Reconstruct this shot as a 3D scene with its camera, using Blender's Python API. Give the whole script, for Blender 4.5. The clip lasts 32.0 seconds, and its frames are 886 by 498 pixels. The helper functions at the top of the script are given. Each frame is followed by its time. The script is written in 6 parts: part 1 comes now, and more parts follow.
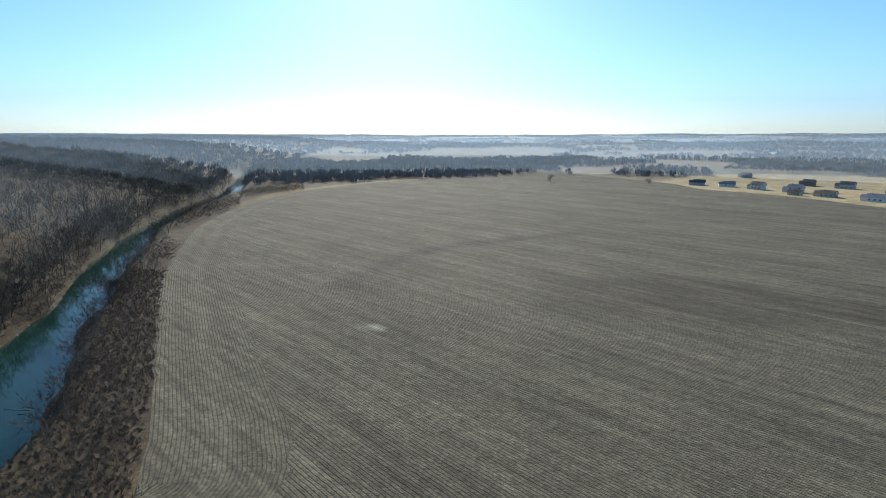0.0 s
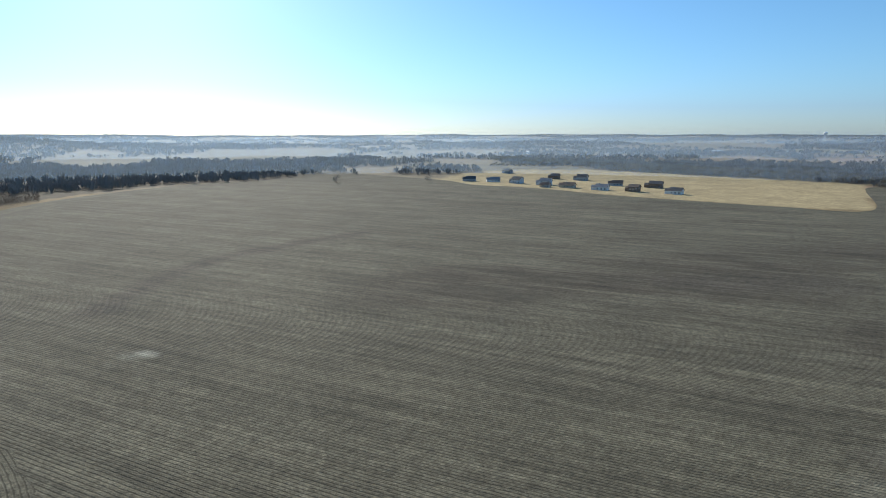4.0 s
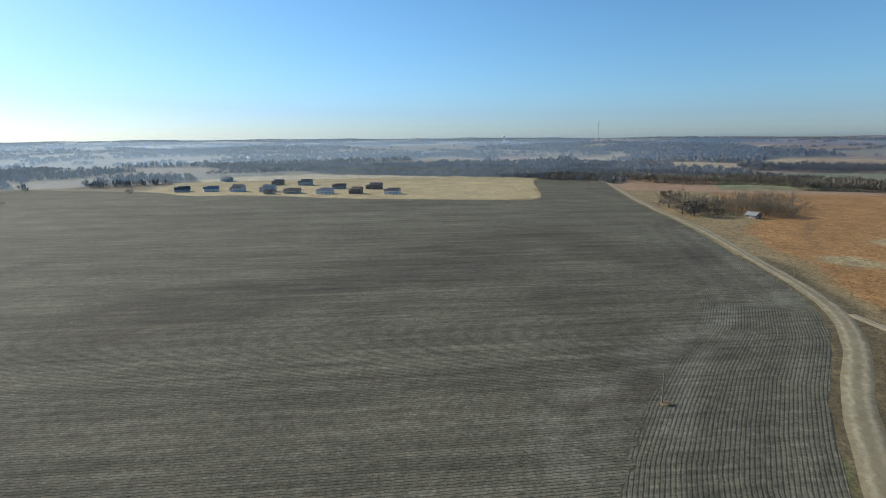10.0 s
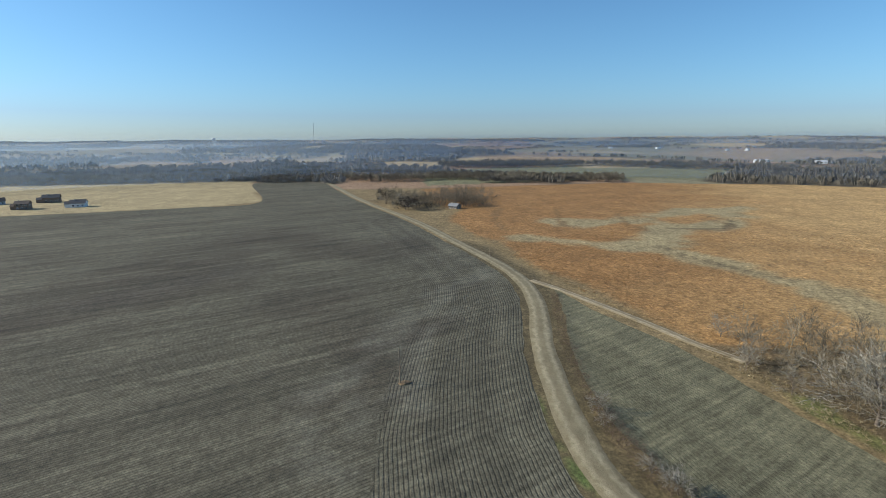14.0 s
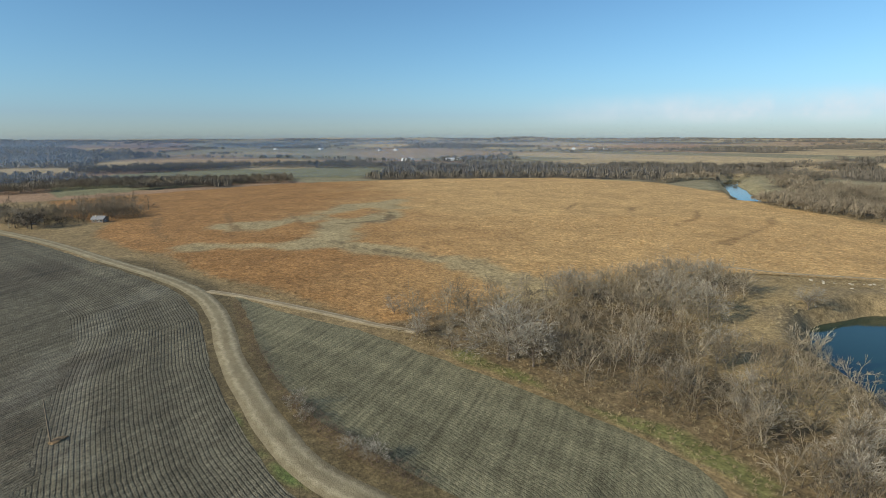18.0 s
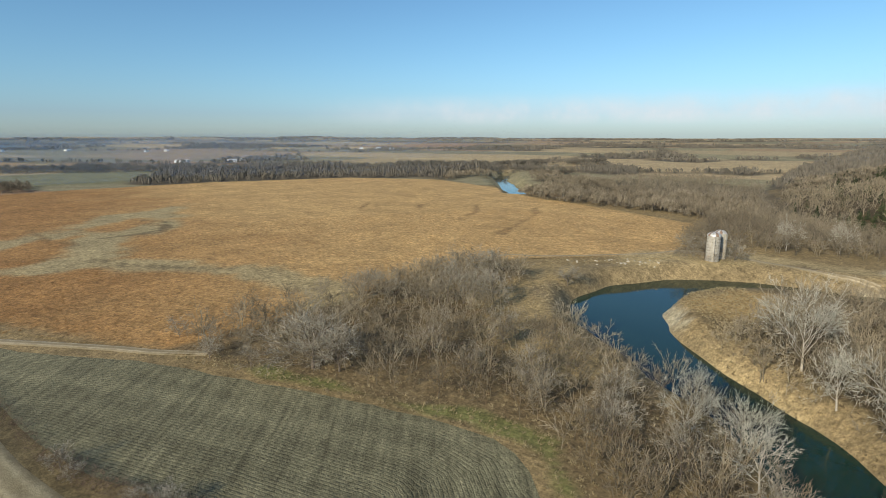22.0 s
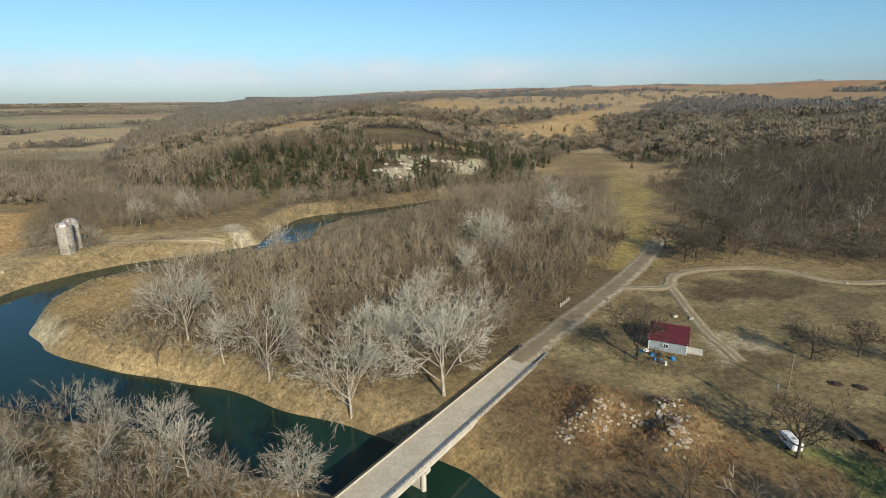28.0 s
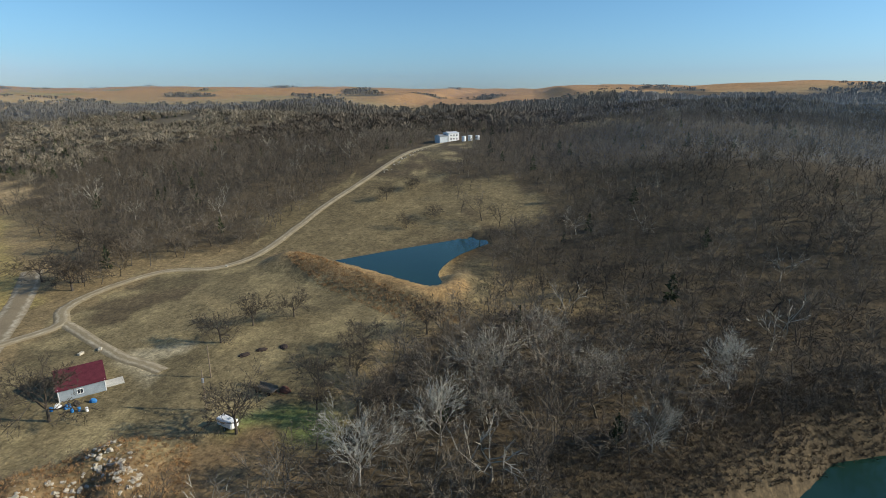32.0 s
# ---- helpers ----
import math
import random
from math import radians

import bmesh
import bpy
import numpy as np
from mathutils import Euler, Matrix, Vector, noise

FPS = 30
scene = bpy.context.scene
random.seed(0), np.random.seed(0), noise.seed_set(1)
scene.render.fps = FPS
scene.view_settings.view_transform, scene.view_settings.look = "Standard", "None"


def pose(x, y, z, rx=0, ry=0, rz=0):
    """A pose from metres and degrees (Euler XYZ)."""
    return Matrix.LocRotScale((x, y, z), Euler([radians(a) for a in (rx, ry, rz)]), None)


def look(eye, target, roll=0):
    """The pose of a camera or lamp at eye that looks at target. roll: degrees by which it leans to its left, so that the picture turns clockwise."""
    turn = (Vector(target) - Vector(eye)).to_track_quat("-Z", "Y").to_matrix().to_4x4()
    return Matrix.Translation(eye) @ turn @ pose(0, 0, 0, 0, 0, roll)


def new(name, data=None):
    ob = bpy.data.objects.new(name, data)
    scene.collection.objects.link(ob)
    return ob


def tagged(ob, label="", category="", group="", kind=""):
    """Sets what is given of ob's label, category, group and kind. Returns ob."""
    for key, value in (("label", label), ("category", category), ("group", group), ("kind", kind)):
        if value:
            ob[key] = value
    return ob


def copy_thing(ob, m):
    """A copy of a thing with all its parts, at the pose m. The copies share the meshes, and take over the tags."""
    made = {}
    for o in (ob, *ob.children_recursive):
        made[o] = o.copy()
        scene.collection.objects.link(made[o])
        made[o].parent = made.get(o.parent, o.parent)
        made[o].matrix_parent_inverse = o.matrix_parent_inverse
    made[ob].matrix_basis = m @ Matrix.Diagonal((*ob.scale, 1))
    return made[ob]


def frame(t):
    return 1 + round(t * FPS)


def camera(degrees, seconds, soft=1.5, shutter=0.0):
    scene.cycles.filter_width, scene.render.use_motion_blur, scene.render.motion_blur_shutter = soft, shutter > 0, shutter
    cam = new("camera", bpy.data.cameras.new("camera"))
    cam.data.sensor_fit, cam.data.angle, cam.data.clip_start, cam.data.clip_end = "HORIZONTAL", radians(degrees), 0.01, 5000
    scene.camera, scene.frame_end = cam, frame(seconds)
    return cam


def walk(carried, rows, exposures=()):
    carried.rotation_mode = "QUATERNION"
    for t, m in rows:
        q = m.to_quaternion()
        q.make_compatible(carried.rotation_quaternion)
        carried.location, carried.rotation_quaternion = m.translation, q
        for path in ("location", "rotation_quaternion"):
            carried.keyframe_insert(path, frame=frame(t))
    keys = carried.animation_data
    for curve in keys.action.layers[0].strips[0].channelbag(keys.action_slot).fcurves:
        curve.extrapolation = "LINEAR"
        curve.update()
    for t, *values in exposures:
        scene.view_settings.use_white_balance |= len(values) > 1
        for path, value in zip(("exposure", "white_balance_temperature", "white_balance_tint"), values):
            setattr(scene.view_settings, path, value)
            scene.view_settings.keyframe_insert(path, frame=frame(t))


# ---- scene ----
# ---- camera and its walk ----
PATH = [
    (0.0, (0.00, 0.00, 55.00), (0.00, 97.80, 34.15), 0.01),
    (0.5, (0.18, 0.11, 54.95), (7.00, 97.70, 34.24), 0.01),
    (1.0, (0.35, 0.19, 54.94), (12.99, 97.23, 34.32), 0.01),
    (1.5, (0.51, 0.23, 54.95), (18.44, 96.42, 34.32), 0.00),
    (2.0, (0.69, 0.19, 54.97), (22.10, 95.65, 34.26), -0.00),
    (2.5, (0.89, 0.05, 54.99), (25.71, 94.69, 34.32), -0.00),
    (3.0, (1.21, -0.12, 55.02), (29.11, 93.64, 34.28), 0.02),
    (3.5, (1.61, -0.32, 55.09), (34.20, 91.92, 34.33), 0.05),
    (5.5, (3.46, -1.08, 55.86), (52.74, 83.45, 35.20), -0.01),
    (6.0, (3.83, -1.30, 56.05), (56.99, 80.85, 35.42), -0.03),
    (6.5, (4.11, -1.52, 56.23), (60.43, 78.51, 35.65), -0.05),
    (7.0, (4.27, -1.73, 56.31), (63.96, 75.82, 35.76), -0.07),
    (7.5, (4.33, -1.84, 56.28), (66.97, 73.38, 35.83), -0.12),
    (8.0, (4.33, -1.85, 56.23), (69.05, 71.59, 35.81), -0.17),
    (8.5, (4.28, -1.90, 56.14), (70.52, 70.21, 35.84), -0.22),
    (9.0, (4.21, -1.99, 56.08), (72.60, 68.12, 35.90), -0.25),
    (9.5, (4.12, -2.08, 55.97), (76.12, 64.32, 35.81), -0.32),
    (10.0, (4.03, -2.12, 55.79), (79.94, 59.79, 35.69), -0.44),
    (10.5, (4.02, -2.13, 55.66), (83.69, 54.86, 35.56), -0.48),
    (11.0, (4.06, -2.13, 55.54), (86.93, 50.10, 35.45), -0.51),
    (11.5, (4.14, -2.11, 55.43), (89.62, 45.71, 35.27), -0.52),
    (12.0, (4.26, -2.05, 55.33), (92.34, 40.77, 35.14), -0.53),
    (12.5, (4.36, -1.92, 55.20), (95.22, 34.70, 35.07), -0.55),
    (13.0, (4.43, -1.77, 55.12), (97.81, 27.78, 34.95), -0.60),
    (13.5, (4.43, -1.67, 55.06), (99.65, 21.27, 34.89), -0.58),
    (15.5, (4.02, -1.58, 55.01), (101.98, -1.01, 34.93), -0.50),
    (16.0, (3.94, -1.58, 55.08), (101.68, -7.84, 34.89), -0.50),
    (16.5, (3.88, -1.61, 55.10), (100.82, -15.54, 34.88), -0.47),
    (17.0, (3.82, -1.55, 55.03), (99.15, -23.92, 34.74), -0.47),
    (17.5, (3.77, -1.45, 54.90), (96.59, -32.63, 34.57), -0.44),
    (18.0, (3.72, -1.32, 54.72), (93.07, -41.34, 34.35), -0.42),
    (18.5, (3.62, -1.22, 54.54), (88.21, -50.50, 34.13), -0.38),
    (19.0, (3.53, -1.13, 54.48), (83.35, -57.76, 33.95), -0.36),
    (19.5, (3.52, -1.06, 54.49), (79.94, -62.18, 33.89), -0.37),
    (20.0, (3.60, -1.05, 54.62), (78.58, -63.93, 33.99), -0.37),
    (20.5, (3.75, -1.10, 54.81), (77.63, -65.26, 34.18), -0.36),
    (21.0, (3.91, -1.16, 55.06), (76.15, -67.16, 34.41), -0.33),
    (21.5, (4.03, -1.24, 55.36), (74.14, -69.51, 34.73), -0.30),
    (22.0, (4.11, -1.40, 55.71), (71.89, -71.95, 35.00), -0.29),
    (22.5, (4.18, -1.54, 56.09), (69.05, -74.78, 35.44), -0.28),
    (23.0, (4.27, -1.64, 56.55), (66.05, -77.51, 35.88), -0.31),
    (23.5, (4.35, -1.70, 56.95), (62.08, -80.64, 36.07), -0.27),
    (24.0, (4.42, -1.75, 57.36), (57.74, -83.54, 35.75), -0.24),
    (24.5, (4.48, -1.85, 57.82), (52.60, -85.79, 32.53), -0.17),
    (26.5, (4.81, -2.71, 60.10), (7.86, -98.82, 32.64), -0.14),
    (27.0, (4.88, -3.01, 60.68), (-3.92, -98.76, 33.20), -0.16),
    (27.5, (4.94, -3.28, 61.15), (-14.69, -97.42, 33.70), -0.22),
    (28.0, (5.03, -3.55, 61.55), (-27.17, -94.16, 34.10), -0.22),
    (28.5, (5.07, -3.75, 61.88), (-39.42, -89.01, 34.48), -0.23),
    (29.0, (5.02, -3.91, 62.18), (-50.68, -82.34, 34.85), -0.26),
    (29.5, (4.78, -4.04, 62.47), (-60.17, -74.99, 35.15), -0.26),
    (30.0, (4.49, -4.11, 62.74), (-68.79, -66.47, 35.50), -0.25),
    (30.5, (4.23, -4.13, 62.95), (-76.67, -56.27, 35.81), -0.22),
    (31.0, (4.01, -4.14, 63.16), (-83.18, -44.93, 36.08), -0.19),
    (31.5, (3.85, -4.11, 63.36), (-88.19, -32.33, 36.30), -0.13),
    (32.0, (3.71, -4.08, 63.52), (-91.39, -18.99, 36.44), -0.08),
]
EXPOSURES = [(0.0, 0.16, 5900.0, 7.0), (5.0, 0.08, 5900.0, 7.0), (10.0, 0.05, 5900.0, 7.0), (13.0, 0.12, 5900.0, 7.0), (19.0, 0.07, 6400.0, 6.0), (28.0, 0.08, 6500.0, 7.0), (32.0, 0.09, 6100.0, 7.0)]
cam = camera(79.24, 32.0, soft=0.7)
walk(cam, [(t, look(eye, target, roll)) for t, eye, target, roll in PATH], EXPOSURES)

# ---- world, sun ----
SUN_AZ, SUN_EL = -5.0, 26.0
world = bpy.data.worlds.new("sky")
scene.world = world
world.use_nodes = True
wn = world.node_tree.nodes
sky = wn.new("ShaderNodeTexSky")
sky.sky_type = "NISHITA"
sky.sun_disc = False
sky.sun_elevation, sky.sun_rotation = radians(SUN_EL), radians(SUN_AZ % 360)
sky.altitude, sky.air_density, sky.dust_density, sky.ozone_density = 300, 1.0, 0.5, 2.0
wn["Background"].inputs["Strength"].default_value = 0.118
# a thin winter haze: bluer aloft, paler and greyer low down, where the sky's red nears its blue
wl = world.node_tree.links
split, join, ratio = wn.new("ShaderNodeSeparateColor"), wn.new("ShaderNodeCombineColor"), wn.new("ShaderNodeMath")
ratio.operation = "DIVIDE"
wl.new(sky.outputs[0], split.inputs[0])
wl.new(split.outputs[0], ratio.inputs[0])
wl.new(split.outputs[2], ratio.inputs[1])
for k, (aloft, low) in enumerate(((0.67, 0.56), (0.90, 0.70), (1.04, 0.97))):
    fit, scaled = wn.new("ShaderNodeMapRange"), wn.new("ShaderNodeMath")
    scaled.operation = "MULTIPLY"
    for key, number in (("From Min", 0.45), ("From Max", 1.05), ("To Min", aloft), ("To Max", low)):
        fit.inputs[key].default_value = number
    wl.new(ratio.outputs[0], fit.inputs["Value"])
    wl.new(fit.outputs[0], scaled.inputs[0])
    wl.new(split.outputs[k], scaled.inputs[1])
    wl.new(scaled.outputs[0], join.inputs[k])
wl.new(join.outputs[0], wn["Background"].inputs["Color"])
sun = new("sun", bpy.data.lights.new("sun", "SUN"))
sun.data.energy, sun.data.angle, sun.data.color = 5.0, radians(0.53), (1.0, 0.88, 0.70)
saz, sel = radians(SUN_AZ), radians(SUN_EL)
sun.matrix_world = look((0, 0, 300), (-math.sin(saz) * math.cos(sel), -math.cos(saz) * math.cos(sel), 300 - math.sin(sel)))

# ---- small tools ----
rng = np.random.default_rng(7)


def ease(a, b, x):
    t = np.clip((x - a) / (b - a), 0, 1)
    return t * t * (3 - 2 * t)


def far_from(px, py, line, closed=False):
    """Distance from points to a polyline, and the place along it."""
    line = np.asarray(line, float)[:, :2]
    pairs = list(zip(line[:-1], line[1:])) + ([(line[-1], line[0])] if closed else [])
    best = np.full(np.shape(px), 1e9)
    along = np.zeros(np.shape(px))
    for i, (a, b) in enumerate(pairs):
        d = b - a
        t = np.clip(((px - a[0]) * d[0] + (py - a[1]) * d[1]) / max(d @ d, 1e-9), 0, 1)
        q = np.hypot(px - a[0] - t * d[0], py - a[1] - t * d[1])
        near = q < best
        best = np.where(near, q, best)
        along = np.where(near, i + t, along)
    return best, along


def inside(px, py, ring):
    ring = np.asarray(ring, float)
    odd = np.zeros(np.shape(px), bool)
    for (x0, y0), (x1, y1) in zip(ring, np.roll(ring, -1, 0)):
        if y0 != y1:
            odd ^= ((y0 > py) != (y1 > py)) & (px < (x1 - x0) * (py - y0) / (y1 - y0) + x0)
    return odd


def sway(x, y, size, seed):
    """Smooth noise from -1 to 1 with features of about that size."""
    r = np.random.default_rng(seed)
    out = 0
    for k in range(9):
        a, f, p = r.uniform(0, 6.283), r.uniform(0.6, 1.9) * 2.2 / size, r.uniform(0, 6.283)
        out = out + np.sin((x * math.cos(a) + y * math.sin(a)) * f + p + 0.8 * np.sin((y * math.cos(a) - x * math.sin(a)) * f * 0.7 + p * 2))
    return out / 4.2


def smooth_line(points, step):
    """A Catmull-Rom curve through the points, cut into steps."""
    p = np.asarray(points, float)
    p = np.vstack([2 * p[0] - p[1], p, 2 * p[-1] - p[-2]])
    out = []
    for i in range(1, len(p) - 2):
        n = max(1, int(np.linalg.norm(p[i + 1] - p[i]) / step))
        for t in np.arange(n) / n:
            out.append(0.5 * (2 * p[i] + (p[i + 1] - p[i - 1]) * t + (2 * p[i - 1] - 5 * p[i] + 4 * p[i + 1] - p[i + 2]) * t * t
                              + (3 * p[i] - p[i - 1] - 3 * p[i + 1] + p[i + 2]) * t ** 3))
    out.append(p[-2])
    return np.array(out)


def mesh_from(name, verts, faces, material, smooth=False):
    """A mesh from arrays of corners and of faces with equal numbers of corners."""
    verts, faces = np.asarray(verts, np.float32), np.asarray(faces, np.int32)
    me = bpy.data.meshes.new(name)
    k = faces.shape[1]
    me.vertices.add(len(verts))
    me.vertices.foreach_set("co", verts.ravel())
    me.loops.add(faces.size)
    me.loops.foreach_set("vertex_index", faces.ravel())
    me.polygons.add(len(faces))
    me.polygons.foreach_set("loop_start", np.arange(0, faces.size, k, dtype=np.int32))
    me.polygons.foreach_set("loop_total", np.full(len(faces), k, np.int32))
    if smooth:
        me.polygons.foreach_set("use_smooth", np.ones(len(faces), bool))
    me.update(calc_edges=True)
    me.materials.append(material)
    return me


def value(me, name, numbers):
    me.attributes.new(name, "FLOAT", "POINT").data.foreach_set("value", np.asarray(numbers, np.float32))


def thing(name, x, y, z, turn=0.0, label="", category="", group="", kind=""):
    ob = new(name)
    ob.matrix_world = pose(x, y, z, 0, 0, turn)
    return tagged(ob, label, category, group, kind)


def part(name, bm, material, parent, label=""):
    if isinstance(bm, bpy.types.Mesh):
        me = bm
    else:
        me = bpy.data.meshes.new(name)
        bm.to_mesh(me)
        bm.free()
        me.materials.append(material)
    ob = new(name, me)
    ob.parent = parent
    return tagged(ob, label)


def box(bm, x0, y0, z0, x1, y1, z1):
    v = [bm.verts.new(c) for c in ((x0, y0, z0), (x1, y0, z0), (x1, y1, z0), (x0, y1, z0), (x0, y0, z1), (x1, y0, z1), (x1, y1, z1), (x0, y1, z1))]
    for f in ((3, 2, 1, 0), (4, 5, 6, 7), (0, 1, 5, 4), (1, 2, 6, 5), (2, 3, 7, 6), (3, 0, 4, 7)):
        bm.faces.new([v[i] for i in f])
    return v


def boxes(*rows):
    bm = bmesh.new()
    for r in rows:
        box(bm, *r)
    return bm


def soft_boxes(width, *rows):
    bm = boxes(*rows)
    bmesh.ops.bevel(bm, geom=list(bm.edges), offset=width, segments=1, affect="EDGES")
    return bm


def rod(bm, a, b, r0, r1=None, sides=8):
    """A tapered round bar from a to b."""
    a, b, r1 = Vector(a), Vector(b), r0 if r1 is None else r1
    d = (b - a).normalized()
    u = d.orthogonal().normalized()
    w = d.cross(u)
    rings = [[bm.verts.new(c + (u * math.cos(t) + w * math.sin(t)) * r) for t in np.arange(sides) * 2 * math.pi / sides] for c, r in ((a, r0), (b, r1))]
    for i in range(sides):
        bm.faces.new((rings[0][i], rings[0][(i + 1) % sides], rings[1][(i + 1) % sides], rings[1][i]))
    bm.faces.new(rings[0][::-1])
    bm.faces.new(rings[1])
    return bm


def rods(*rows):
    bm = bmesh.new()
    for r in rows:
        rod(bm, *r)
    return bm


# ---- materials ----
class Nodes:
    """A short way to write node materials."""

    def __init__(self, name, rough=0.9):
        self.mat = bpy.data.materials.new(name)
        self.mat.use_nodes = True
        self.tree = self.mat.node_tree
        self.bsdf = self.tree.nodes["Principled BSDF"]
        self.bsdf.inputs["Roughness"].default_value = rough
        self.bsdf.inputs["Specular IOR Level"].default_value = 0.25
        self.at = None

    def link(self, a, b):
        self.tree.links.new(a, b)

    def place(self):
        if self.at is None:
            self.at = self.tree.nodes.new("ShaderNodeNewGeometry").outputs["Position"]
        return self.at

    def noise(self, size, detail=4.0, low=0.0, high=1.0, stretch=None, rough=0.6):
        n = self.tree.nodes.new("ShaderNodeTexNoise")
        n.inputs["Scale"].default_value, n.inputs["Detail"].default_value, n.inputs["Roughness"].default_value = 1 / size, detail, rough
        co = self.place()
        if stretch:
            m = self.tree.nodes.new("ShaderNodeMapping")
            m.vector_type = "TEXTURE"
            m.inputs["Rotation"].default_value, m.inputs["Scale"].default_value = (0, 0, stretch[0]), (stretch[1], stretch[2], 1)
            self.link(co, m.inputs["Vector"])
            co = m.outputs[0]
        self.link(co, n.inputs["Vector"])
        return self.span(n.outputs["Fac"], 0.3, 0.7, low, high)

    def span(self, a, a0, a1, b0, b1):
        r = self.tree.nodes.new("ShaderNodeMapRange")
        for k, v in zip(("From Min", "From Max", "To Min", "To Max"), (a0, a1, b0, b1)):
            r.inputs[k].default_value = v
        self.link(a, r.inputs["Value"])
        return r.outputs[0]

    def math(self, op, a, b=0.0, c=0.0):
        m = self.tree.nodes.new("ShaderNodeMath")
        m.operation = op
        for s, v in zip(m.inputs, (a, b, c)):
            if isinstance(v, (int, float)):
                s.default_value = v
            else:
                self.link(v, s)
        return m.outputs[0]

    def attr(self, name, out="Fac"):
        a = self.tree.nodes.new("ShaderNodeAttribute")
        a.attribute_name = name
        return a.outputs[out]

    def mix(self, fac, a, b, blend="MIX"):
        m = self.tree.nodes.new("ShaderNodeMix")
        m.data_type, m.blend_type = "RGBA", blend
        for s, v in ((m.inputs["Factor"], fac), (m.inputs["A"], a), (m.inputs["B"], b)):
            if isinstance(v, (int, float)):
                s.default_value = v
            elif isinstance(v, tuple):
                s.default_value = (*v, 1)
            else:
                self.link(v, s)
        return m.outputs["Result"]

    def scale(self, colour, fac):
        c = self.tree.nodes.new("ShaderNodeCombineXYZ")
        for i in range(3):
            self.link(fac, c.inputs[i])
        return self.mix(1.0, colour, c.outputs[0], "MULTIPLY")

    def bump(self, height, depth, strength=1.0):
        b = self.tree.nodes.new("ShaderNodeBump")
        b.inputs["Strength"].default_value, b.inputs["Distance"].default_value = strength, depth
        self.link(height, b.inputs["Height"])
        self.link(b.outputs[0], self.bsdf.inputs["Normal"])

    def done(self, colour):
        if isinstance(colour, tuple):
            self.bsdf.inputs["Base Color"].default_value = (*colour, 1)
        else:
            self.link(colour, self.bsdf.inputs["Base Color"])
        return self.mat


def worn(name, a, b, size=0.8, rough=0.8, metal=0.0, depth=0.0):
    """Paint, wood, stone or metal with grain and stains between two colours."""
    n = Nodes(name, rough)
    n.bsdf.inputs["Metallic"].default_value = metal
    fine = n.noise(size * 0.15, 3, 0.85, 1.12)
    if depth:
        n.bump(fine, depth)
    return n.done(n.scale(n.mix(n.noise(size, 5), a, b), fine))


def ground_material():
    n = Nodes("ground_cover", 0.95)
    base = n.attr("cover", "Color")
    clump = n.noise(1.7, 7, 0.58, 1.36)
    tuft = n.noise(0.6, 3, 0.62, 1.32)
    broad = n.math("MULTIPLY", n.noise(28, 4, 0.8, 1.18), n.noise(5.5, 5, 0.74, 1.24))
    n.bump(n.math("ADD", clump, tuft), 0.10, 0.7)
    tinted = n.mix(n.math("MULTIPLY", n.noise(7, 5), 0.16), base, (0.20, 0.15, 0.09))
    tinted = n.mix(1.0, tinted, (1.04, 1.0, 0.84), "MULTIPLY")
    return n.done(n.scale(tinted, n.math("MULTIPLY", n.math("MULTIPLY", clump, tuft), broad)))


